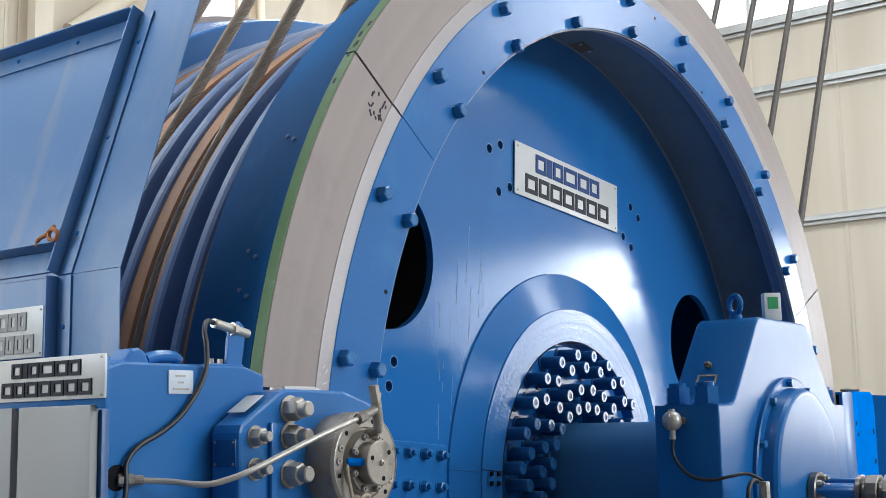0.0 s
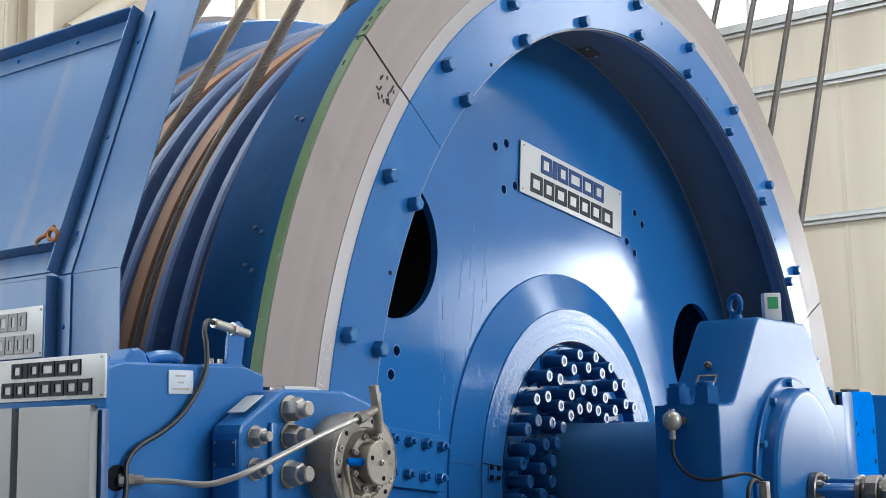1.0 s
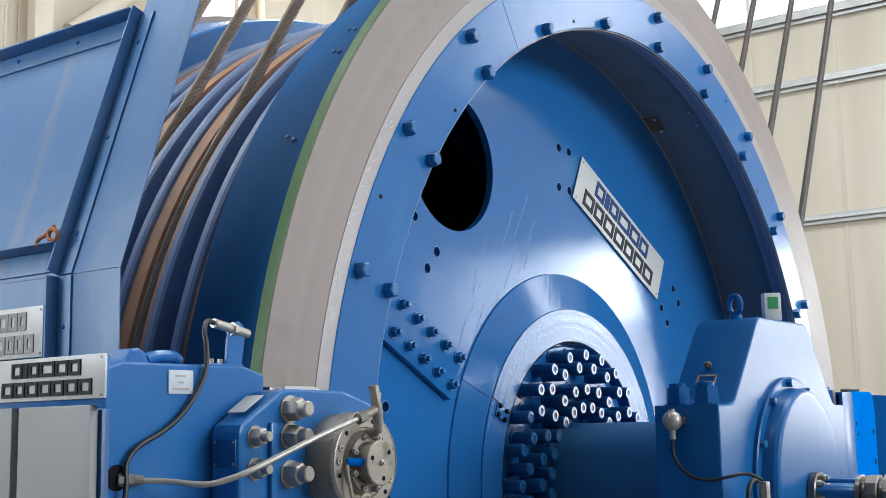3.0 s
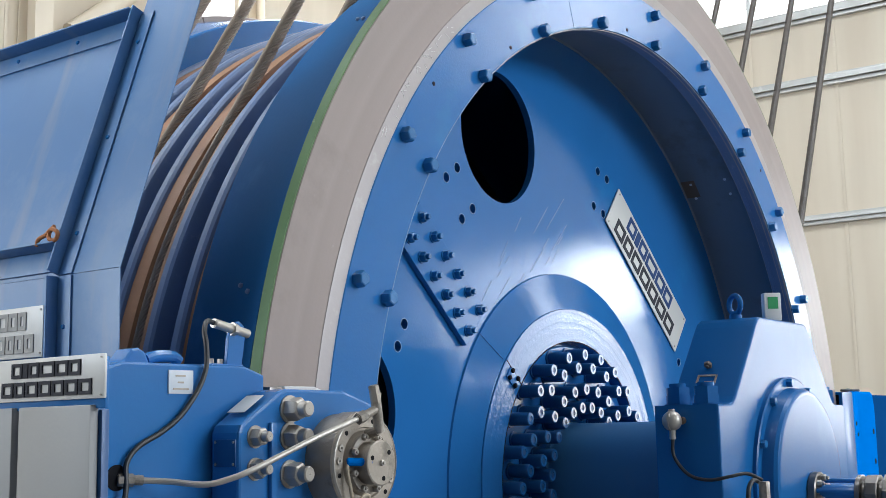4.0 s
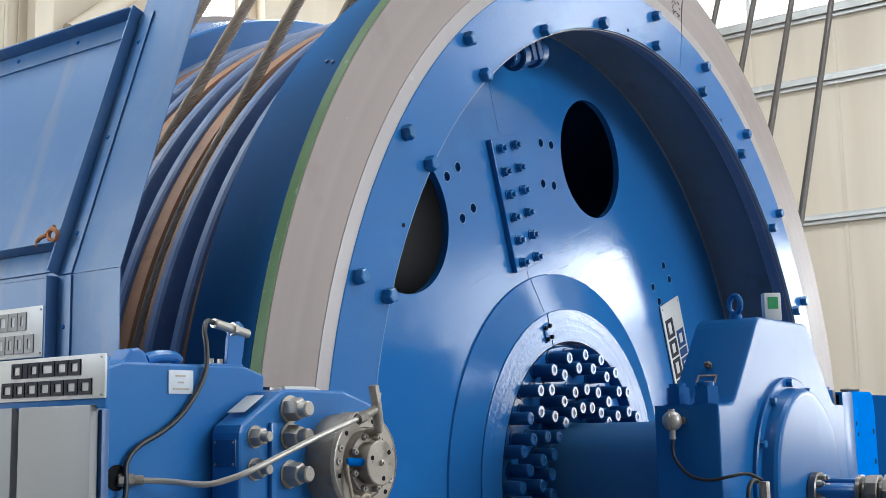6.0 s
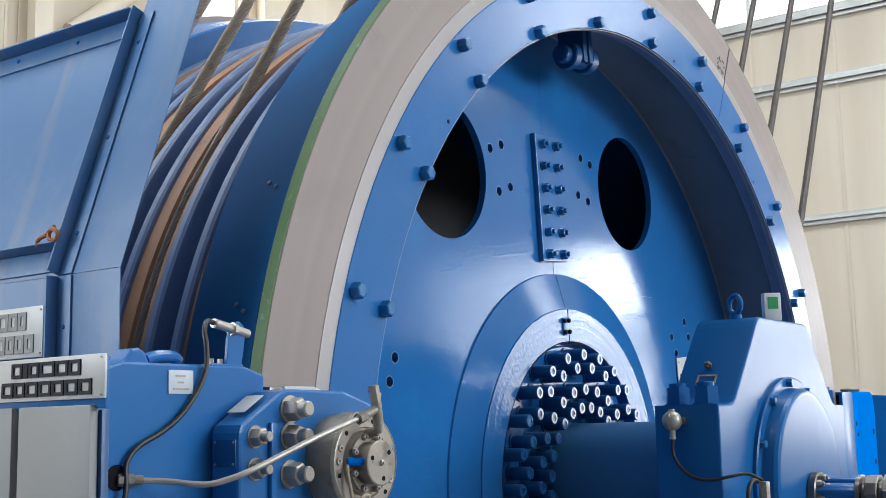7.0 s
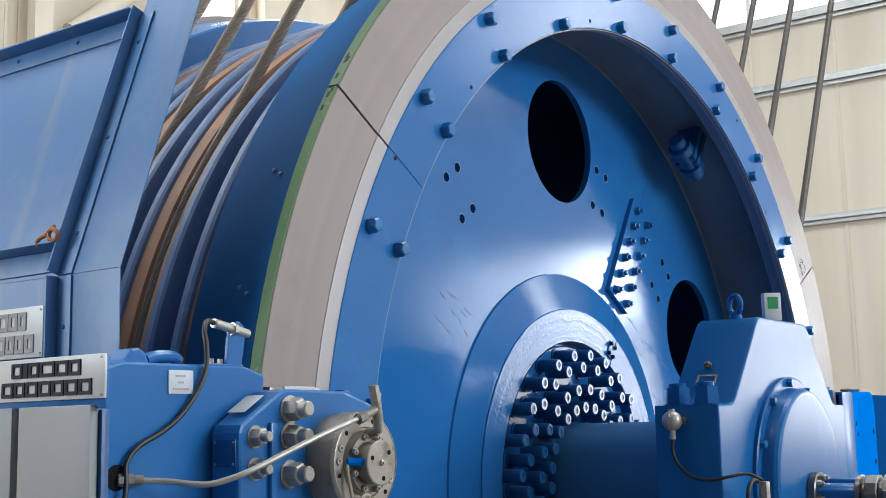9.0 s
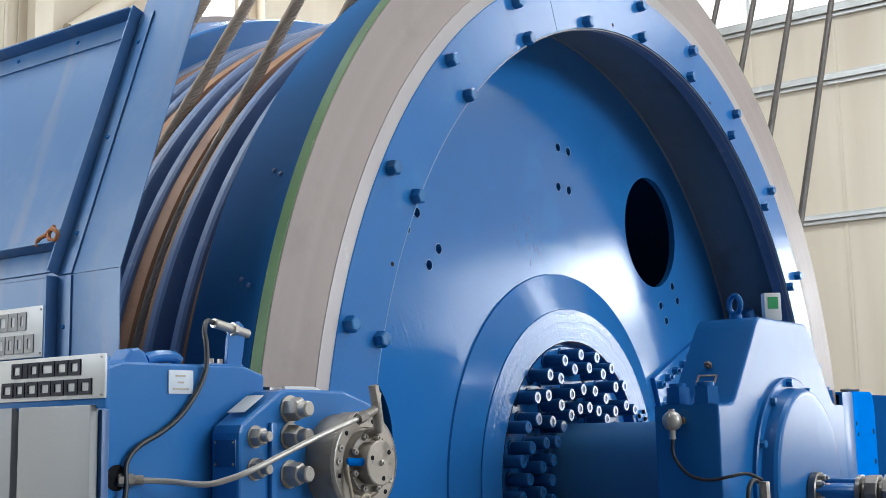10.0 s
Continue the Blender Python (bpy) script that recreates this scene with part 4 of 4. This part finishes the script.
# ---- brakes ----
def build_brake(mirror):
    """Brake stand beside the disc with the caliper half in front of it; mirror = 1 or -1 in x."""
    k = mirror
    def X(a, b):
        return (a, b) if k > 0 else (-b, -a)
    st = thing("brake_stand", "blue painted steel brake stand beside the brake disc" if k > 0 else "bright blue steel brake stand beyond the bearing", "brake stand", pose(0, 0, AXIS))
    o = [(-2.84, -1.40), (-2.84, 0.345), (-2.815, 0.380), (-2.775, 0.392), (-2.40, 0.392), (-2.335, 0.372), (-2.335, -1.40)]
    if k < 0:
        o = [(-2.705, -1.40), (-2.705, 0.30), (-2.68, 0.372), (-2.64, 0.386), (-2.388, 0.386), (-2.388, -1.40)]
    o = [(k * x, z) for x, z in o]
    part("body", cut_plate("body", [o[::-1] if k > 0 else o], -0.50, -0.22, M_blue if k > 0 else M_blue_bright, 0.006), None, st)
    if k < 0:
        hole = mesh_of("bolt_hole", lathe(bmesh.new(), [(0.001, 0.0005), (0.001, 0.016), (-0.001, 0.016), (-0.001, 0.0005)], 16), M_black)
        for z in (0.17, 0.0):
            part("bolt_hole", hole, None, st, m=pose(2.655, -0.50, z - 0.01))
        part("side_plate", box(bmesh.new(), 2.07, 2.247, -0.52, -0.50, -0.45, 0.378, 0.004), M_bearing, st)
        part("web_plate", box(bmesh.new(), 2.256, 2.350, -0.515, -0.49, -0.45, 0.384, 0.003), M_blue_bright, st)
        small_hole = mesh_of("bolt_hole", lathe(bmesh.new(), [(0.001, 0.0005), (0.001, 0.011), (-0.001, 0.011), (-0.001, 0.0005)], 14), M_black)
        for x, z in ((2.298, 0.208), (2.318, 0.148)):
            part("bolt_hole", small_hole, None, st, m=pose(x, -0.515, z))
        # black block fills the gap between the plates and stands in for its shade
        part("black_shade_block", box(bmesh.new(), 2.352, 2.386, -0.488, -0.30, -0.45, 0.370), M_black, st, smooth=0)
        cb = thing("loose_cable", "short black cable lying on the blue brake stand", "cable", pose(2.36, -0.45, AXIS + 0.386))
        part("cable", tube(bmesh.new(), [(-0.08, 0, 0.006), (-0.02, -0.02, 0.008), (0.03, 0.0, 0.012), (0.09, -0.01, 0.008), (0.16, -0.02, 0.010), (0.2, 0.0, 0.008)], 0.008, 8), M_rubber, cb)
        return
    if k > 0:
        lp = [(-2.765, 0.388), (-2.735, 0.400), (-2.715, 0.424), (-2.695, 0.428), (-2.678, 0.420), (-2.66, 0.388)]
        part("lifting_lug", cut_plate("lifting_lug", [lp[::-1]], -0.46, -0.40, M_blue, 0.006), None, st)
        bm = bmesh.new()
        tube(bm, [(-2.66, -0.44, 0.402), (-2.63, -0.44, 0.411), (-2.58, -0.44, 0.412), (-2.56, -0.44, 0.402)], 0.014, 12)
        part("handle", bm, M_blue, st)
        lb = part("label_plate", box(bmesh.new(), -2.645, -2.571, -0.5035, -0.4995, 0.323, 0.377, 0.001), M_label, st, "small pale label")
        for i, (u, v) in enumerate(((-2.625, -2.595), (-2.618, -2.600), (-2.632, -2.585))):
            part("text_bar", box(bmesh.new(), u, v, -0.5045, -0.5034, 0.362 - i * 0.015, 0.366 - i * 0.015), M_dull, lb, smooth=0)
        # proximity switch on its bracket
        ps = thing("proximity_switch", "chrome proximity switch on a blue bracket with a black cable", "sensor", pose(0, 0, AXIS))
        bl = [(-2.437, 0.392), (-2.432, 0.46), (-2.418, 0.495), (-2.396, 0.504), (-2.380, 0.492), (-2.376, 0.465), (-2.388, 0.392)]
        part("bracket", cut_plate("bracket", [bl[::-1]], -0.475, -0.463, M_blue, 0.002), None, ps)
        part("bracket_foot", box(bmesh.new(), -2.49, -2.385, -0.478, -0.44, 0.392, 0.398, 0.002), M_blue, ps)
        for x in (-2.475, -2.445):
            bm = bmesh.new()
            rod(bm, (x, -0.46, 0.398), (x, -0.46, 0.410), 0.007, 6)
            part("bracket_screw", bm, M_steel, ps)
        bm = bmesh.new()
        rod(bm, (-2.490, -0.482, 0.494), (-2.362, -0.470, 0.474), 0.0115, 20, 0.002)
        rod(bm, (-2.424, -0.4765, 0.484), (-2.412, -0.4755, 0.482), 0.017, 6)
        part("barrel", bm, M_steel, ps, "shiny metal barrel")
        bm = tube(bmesh.new(), [(-2.490, -0.482, 0.494), (-2.515, -0.487, 0.496), (-2.535, -0.50, 0.47), (-2.538, -0.51, 0.44), (-2.539, -0.512, 0.386), (-2.563, -0.512, 0.333), (-2.614, -0.512, 0.275), (-2.672, -0.512, 0.237), (-2.735, -0.512, 0.208), (-2.768, -0.512, 0.172), (-2.775, -0.52, 0.12), (-2.79, -0.53, 0.05), (-2.80, -0.53, -0.2)], 0.0062)
        part("cable", bm, M_rubber, ps)
        bm = bmesh.new()
        rod(bm, (-2.785, -0.498, 0.142), (-2.785, -0.503, 0.142), 0.028, 24)
        part("cable_opening", bm, M_black, st)
    # caliper half in front of the disc
    c = thing("brake_caliper", "blue disc brake caliper with bare nuts and grey cylinder", "brake caliper", pose(0, 0, AXIS))
    yo = [(-2.52, -0.45), (-2.52, 0.232), (-2.512, 0.250), (-2.385, 0.328), (-2.36, 0.334), (-2.15, 0.332), (-2.04, 0.300), (-2.0, 0.262), (-2.0, -0.45)]
    yo = [(k * x, z) for x, z in yo]
    part("yoke", cut_plate("yoke", [yo[::-1] if k > 0 else yo], -0.60, -0.508, M_blue, 0.008), None, c)
    pad = [(-2.262, -0.30), (-2.262, 0.346), (-2.15, 0.346), (-2.040, 0.315), (-2.005, 0.285), (-2.005, -0.30)]
    part("brake_pad", cut_plate("brake_pad", [[(k * x, z) for x, z in (pad[::-1] if k > 0 else pad)]], -0.500, -0.440, M_plate, 0.002), None, c, "pale brake pad plate")
    part("pad_holder", box(bmesh.new(), *X(-2.315, -2.268), -0.500, -0.440, -0.3, 0.344, 0.003), M_gun, c)
    big = mesh_of("yoke_nut", hex_bolt(0.050, 0.038, 0.024, 0.019, 0.004), M_steel, 25)
    small = mesh_of("yoke_bolt", hex_bolt(0.039, 0.026, 0.020, 0.012, 0.003), M_steel, 25)
    for z in (0.285, 0.220, 0.132, 0.04):
        part("yoke_nut", big, None, c, "bare steel hexagon nut", m=pose(k * -2.352, -0.60, z, 0, z * 400, 0))
    for z in (0.222, 0.148):
        part("yoke_bolt", small, None, c, m=pose(k * -2.468, -0.60, z, 0, z * 300, 0))
    part("yoke_rib", box(bmesh.new(), *X(-2.425, -2.405), -0.612, -0.60, 0.05, 0.255, 0.003), M_blue, c)
    if k > 0:
        np_ = part("rating_plate", box(bmesh.new(), -2.5235, -2.5195, -0.592, -0.522, 0.155, 0.217, 0.001), M_blue_dark, c, "dark blue rating plate")
        for yy in (-0.586, -0.528):
            for zz in (0.161, 0.211):
                bm = bmesh.new()
                rod(bm, (-2.5225, yy, zz), (-2.526, yy, zz), 0.003, 10)
                part("rivet", bm, M_steel, np_)
        part("type_label", box(bmesh.new(), -0.038, 0.038, -0.026, 0.030, 0, 0.0015), M_plate, c, "pale label", m=pose(-2.445, -0.553, 0.2915, 0, -31.5, 0) @ pose(0, 0, 0.0085), smooth=0)
    cx, cz = k * -2.176, 0.152
    y0 = -0.60
    part("cylinder", lathe(bmesh.new(), [(y0, 0.0005), (y0, 0.122), (y0 - 0.030, 0.122), (y0 - 0.032, 0.126), (y0 - 0.085, 0.126), (y0 - 0.092, 0.119), (y0 - 0.092, 0.088), (y0 - 0.084, 0.085), (y0 - 0.084, 0.0005)], 64, cx=cx, cz=cz), M_dull, c, "grey metal brake cylinder")
    part("cylinder_boss", lathe(bmesh.new(), [(y0 - 0.084, 0.0005), (y0 - 0.084, 0.080), (y0 - 0.096, 0.074), (y0 - 0.098, 0.052), (y0 - 0.130, 0.052), (y0 - 0.133, 0.055), (y0 - 0.139, 0.055), (y0 - 0.141, 0.052), (y0 - 0.141, 0.0005)], 48, cx=cx, cz=cz), M_dull, c)
    hole = mesh_of("tapped_hole", lathe(bmesh.new(), [(0.001, 0.0005), (0.001, 0.006), (-0.001, 0.006), (-0.001, 0.0005)], 12), M_black)
    for i in range(6):
        a = radians(60 * i + 15)
        part("tapped_hole", hole, None, c, m=pose(cx + 0.104 * math.cos(a), y0 - 0.092, cz + 0.104 * math.sin(a)))
    for i in range(3):
        a = radians(120 * i + 40)
        part("tapped_hole", hole, None, c, m=pose(cx + 0.038 * math.cos(a), y0 - 0.141, cz + 0.038 * math.sin(a)))
    port = mesh_of("port_plug", lathe(bmesh.new(), [(0.001, 0.0025), (-0.004, 0.0025), (-0.004, 0.0085), (0.001, 0.0095)], 14), M_steel)
    for a in (158, 176, 335):
        part("port_plug", port, None, c, m=pose(cx + 0.103 * math.cos(radians(a)), y0 - 0.092, cz + 0.103 * math.sin(radians(a))))
    part("cylinder_rim", lathe(bmesh.new(), [(y0 - 0.0905, 0.1175), (y0 - 0.0935, 0.1180), (y0 - 0.0925, 0.1205), (y0 - 0.0880, 0.1235)], 64, closed=True, cx=cx, cz=cz), M_steel, c, "bare bright rim")
    part("bleed_screw", hex_bolt(0.014, 0.006, 0.004, 0.004), M_steel, c, m=pose(cx, y0 - 0.141, cz))
    for a0, a1 in ((20, 75), (95, 150), (200, 260), (285, 340)):
        rg = bmesh.new()
        lathe(rg, [(y0 - 0.094, 0.060), (y0 - 0.094, 0.074), (y0 - 0.104, 0.073), (y0 - 0.104, 0.061)], 14, a0, a1, cx=cx, cz=cz)
        part("clamp_segment", rg, M_steel, c)
    cs = mesh_of("cylinder_screw", hex_bolt(0.016, 0.010, 0.004, 0.004), M_steel, 25)
    for i in range(8):
        a = radians(45 * i + 20)
        part("cylinder_screw", cs, None, c, m=pose(cx + 0.067 * math.cos(a), y0 - 0.104, cz + 0.067 * math.sin(a)))
    if k > 0:
        bm = tube(bmesh.new(), [(-2.765, -0.512, 0.137), (-2.742, -0.522, 0.135), (-2.689, -0.56, 0.130), (-2.646, -0.62, 0.122), (-2.608, -0.65, 0.130), (-2.551, -0.68, 0.152), (-2.39, -0.72, 0.217), (-2.252, -0.738, 0.262)], 0.0070, 12)
        pp = thing("hydraulic_pipe", "bent steel hydraulic pipe to the brake cylinder", "pipe", pose(0, 0, AXIS))
        part("pipe", bm, M_steel, pp)
        bm = bmesh.new()
        rod(bm, (-2.785, -0.502, 0.137), (-2.752, -0.518, 0.136), 0.014, 6, 0.002)
        rod(bm, (-2.752, -0.518, 0.136), (-2.735, -0.528, 0.135), 0.011, 12, 0.001)
        part("union", bm, M_dull, pp)
        bm = bmesh.new()
        rod(bm, (-2.262, -0.737, 0.258), (-2.236, -0.740, 0.267), 0.015, 6, 0.002)
        rod(bm, (-2.236, -0.740, 0.267), (-2.198, -0.742, 0.281), 0.011, 12, 0.001)
        rod(bm, (-2.196, -0.742, 0.298), (-2.184, -0.742, 0.225), 0.013, 16, 0.002)
        rod(bm, (-2.194, -0.742, 0.290), (-2.206, -0.742, 0.340), 0.013, 6, 0.002)
        rod(bm, (-2.190, -0.742, 0.300), (-2.183, -0.742, 0.322), 0.006, 10, 0.001)
        rod(bm, (-2.186, -0.742, 0.232), (-2.180, -0.700, 0.222), 0.013, 12, 0.002)
        part("fitting", bm, M_dull, pp)
        bm = tube(bmesh.new(), [(-2.25, -0.695, 0.155), (-2.262, -0.705, 0.135), (-2.256, -0.71, 0.09), (-2.245, -0.71, 0.055), (-2.225, -0.715, 0.042), (-2.20, -0.72, 0.052), (-2.205, -0.722, 0.075), (-2.23, -0.722, 0.072), (-2.245, -0.724, 0.04), (-2.23, -0.724, -0.02)], 0.0045, 10)
        part("grease_hose", bm, M_hose, pp, "pale thin hose")
        bm = bmesh.new()
        rod(bm, (-2.255, -0.697, 0.157), (-2.205, -0.735, 0.155), 0.010, 14, 0.002)
        part("hose_nipple", bm, M_blue_bright, pp)


build_brake(1)
build_brake(-1)


# ---- guard beside the drum ----
def build_guard(k):
    g = thing("drum_guard", "bent blue sheet-metal guard housing beside the winding drum", "guard", pose(0, 0, AXIS), "drum guards")
    bx = -2.50 * k
    lean = math.degrees(math.atan2(0.285, 0.85)) * k
    low = pose(bx, 0, 0)                                    # local: x outwards of the sheet, y along, z up
    up = pose(bx, 0, 0.66, 0, lean, 0)
    o = -k

    def S(bm, m, u0, u1, y0, y1, z0, z1, bev=0.002):
        a, b = sorted((o * u0, o * u1))
        return box(bm, a, b, y0, y1, z0, z1, bev, m)

    part("lower_panel", S(bmesh.new(), low, -0.004, 0.0, 0.104, 2.2, -1.4, 0.6595), M_blue_sheet, g)
    part("upper_panel", S(bmesh.new(), up, -0.004, 0.0, 0.104, 2.2, 0.0, 0.848), M_blue_sheet, g)
    part("side_strip_low", S(bmesh.new(), low, -0.003, 0.0005, -0.15, 0.100, -1.4, 0.6595), M_blue_sheet, g)
    part("side_strip_high", S(bmesh.new(), up, -0.003, 0.0005, -0.15, 0.100, 0.0005, 1.25), M_blue_sheet, g)
    for nm, m, z0, z1 in (("post_low", low, -1.4, 0.657), ("post_high", up, 0.0, 0.856)):
        bm = bmesh.new()
        S(bm, m, 0.0, 0.042, 0.098, 0.104, z0, z1, 0.001)
        S(bm, m, 0.001, 0.006, 0.043, 0.097, z0, z1 - (0.01 if nm == "post_high" else 0), 0.001)
        ps = part(nm, bm, M_blue_sheet, g)
        for z in ((-0.3, 0.1, 0.52) if nm == "post_low" else (0.12, 0.42, 0.74)):
            part("rivet", lathe(bmesh.new(), [(0.0, 0.0005), (0.0, 0.007), (-0.005, 0.005), (-0.005, 0.0005)], 10), M_blue_bolt, ps, m=m @ pose(o * 0.006, 0.070, z, 0, 0, 90 * o))
    bm = bmesh.new()
    S(bm, up, 0.001, 0.05, 0.106, 2.2, 0.840, 0.846, 0.001)
    S(bm, up, 0.001, 0.005, 0.106, 2.2, 0.775, 0.839, 0.001)
    tr = part("top_angle", bm, M_blue_sheet, g)
    for i in range(5):
        part("rivet", lathe(bmesh.new(), [(0.0, 0.0005), (0.0, 0.007), (-0.005, 0.005), (-0.005, 0.0005)], 10), M_blue_bolt, tr, m=up @ pose(o * 0.005, 0.38 + 0.3 * i, 0.812, 0, 0, 90 * o))
    bm = bmesh.new()
    S(bm, up, 0.001, 0.05, 0.106, 2.2, 0.078, 0.084, 0.001)
    S(bm, up, 0.001, 0.007, 0.106, 2.2, 0.012, 0.077, 0.001)
    part("middle_angle", bm, M_blue_sheet, g)
    if k > 0:
        name_plate(g, "sign", 0.36, 0.139, low @ pose(-0.008, 0.147 + 0.18, 0.514, 0, 0, -90), "white brand plate with two rows of pale grey blocks", (M_ink_pale, M_ink_pale))
        # knotted cord on the ledge
        c = thing("cord_loop", "orange cord loop tied at the ledge of the blue guard", "cord", pose(-2.515, 0.092, AXIS + 0.744))
        part("loop", tube(bmesh.new(), [(0, 0.09, 0.004), (-0.005, 0.075, 0.02), (0, 0.05, 0.03), (-0.004, 0.02, 0.042), (0, 0.0, 0.03), (0, 0.01, 0.012), (-0.004, 0.03, 0.016), (0, 0.035, 0.035), (0, 0.015, 0.05)], 0.006, 8), M_orange, c)


build_guard(1)
build_guard(-1)


# ---- drive housing beyond the bearing ----
dh = thing("drive_housing", "dark blue sheet-steel drive housing beside the brake stand", "housing", pose(3.0, -0.25, AXIS))
part("shell", box(bmesh.new(), 0.0, 1.6, 0.0, 0.9, -1.40, 0.385, 0.01), M_navy, dh)


# ---- control cabinet ----
def build_cabinet():
    c = thing("control_cabinet", "shallow light grey sheet-metal control cabinet beside the brake stand", "cabinet", pose(-3.0, -0.70, AXIS))
    part("body", box(bmesh.new(), 0.012, 0.035, 0.012, 1.1, -1.40, 0.285, 0.003), M_blue_dark, c)
    part("door", box(bmesh.new(), -0.010, 0.010, 0.004, 0.232, -1.36, 0.292, 0.004), M_cabinet, c)
    part("door", box(bmesh.new(), -0.010, 0.010, 0.254, 0.60, -1.36, 0.292, 0.004), M_cabinet, c)
    part("side_trim", box(bmesh.new(), 0.012, 0.030, -0.004, 0.008, -1.36, 0.283, 0.002), M_blue_dark, c)
    s = thing("sign_board", "white brand plate on a blue bracket above the grey cabinet", "sign", pose(-3.0, -0.728, AXIS + 0.345))
    part("backing", box(bmesh.new(), 0.003, 0.012, 0.004, 0.40, -0.060, 0.040, 0.002), M_blue, s)
    name_plate(s, "plate", 0.358, 0.086, pose(0.003, 0.179, 0.002, 0, 0, -90), "white brand plate with two rows of dark blocks", (M_ink_grey, M_ink_grey))


build_cabinet()


# ---- what moves ----
TURN = ((0, 0.0), (0.5, 0.05), (1, 1.91), (1.5, 5.57), (2, 10.25), (2.5, 16.1), (2.7, 18.6), (3.8, 33.93), (4, 36.77), (4.5, 44.1), (5, 51.8),
        (5.5, 59.6), (5.7, 62.62), (6.8, 78.08), (7, 80.72), (7.5, 87.2), (8, 94.53), (8.5, 104.15), (9, 116.82), (9.5, 133.38), (10, 152.83))


def turn_at(t):
    """Degrees turned by the drum, gliding through TURN with one slope at each of its times."""
    T = [a for a, _ in TURN]
    V = [b for _, b in TURN]
    D = [(V[i + 1] - V[i]) / (T[i + 1] - T[i]) for i in range(len(T) - 1)]
    def slope(i):
        if i == 0:
            return 0.0
        if i == len(T) - 1:
            return D[-1] + 2.5
        h0, h1 = T[i] - T[i - 1], T[i + 1] - T[i]
        return (D[i - 1] * h1 + D[i] * h0) / (h0 + h1)
    i = max(j for j in range(len(T) - 1) if T[j] <= t + 1e-9)
    h = T[i + 1] - T[i]
    u = (t - T[i]) / h
    return ((2 * u ** 3 - 3 * u ** 2 + 1) * V[i] + (u ** 3 - 2 * u ** 2 + u) * h * slope(i)
            + (-2 * u ** 3 + 3 * u ** 2) * V[i + 1] + (u ** 3 - u ** 2) * h * slope(i + 1))


def motions():
    walk(drum, [(i / 10, pose(0, 0, AXIS, 0, turn_at(i / 10), 0)) for i in range(101)])
    # a laid rope that runs along itself shows the same as one that turns in its lay
    for run, base, side in ROPE_RUNS:
        rows = []
        for i in range(301):
            t = i / 30
            rows.append((t, base @ pose(0, 0, 0, 0, 0, side * 360 * radians(turn_at(t)) * 2.07 / LAY)))
        walk(run, rows)


motions()
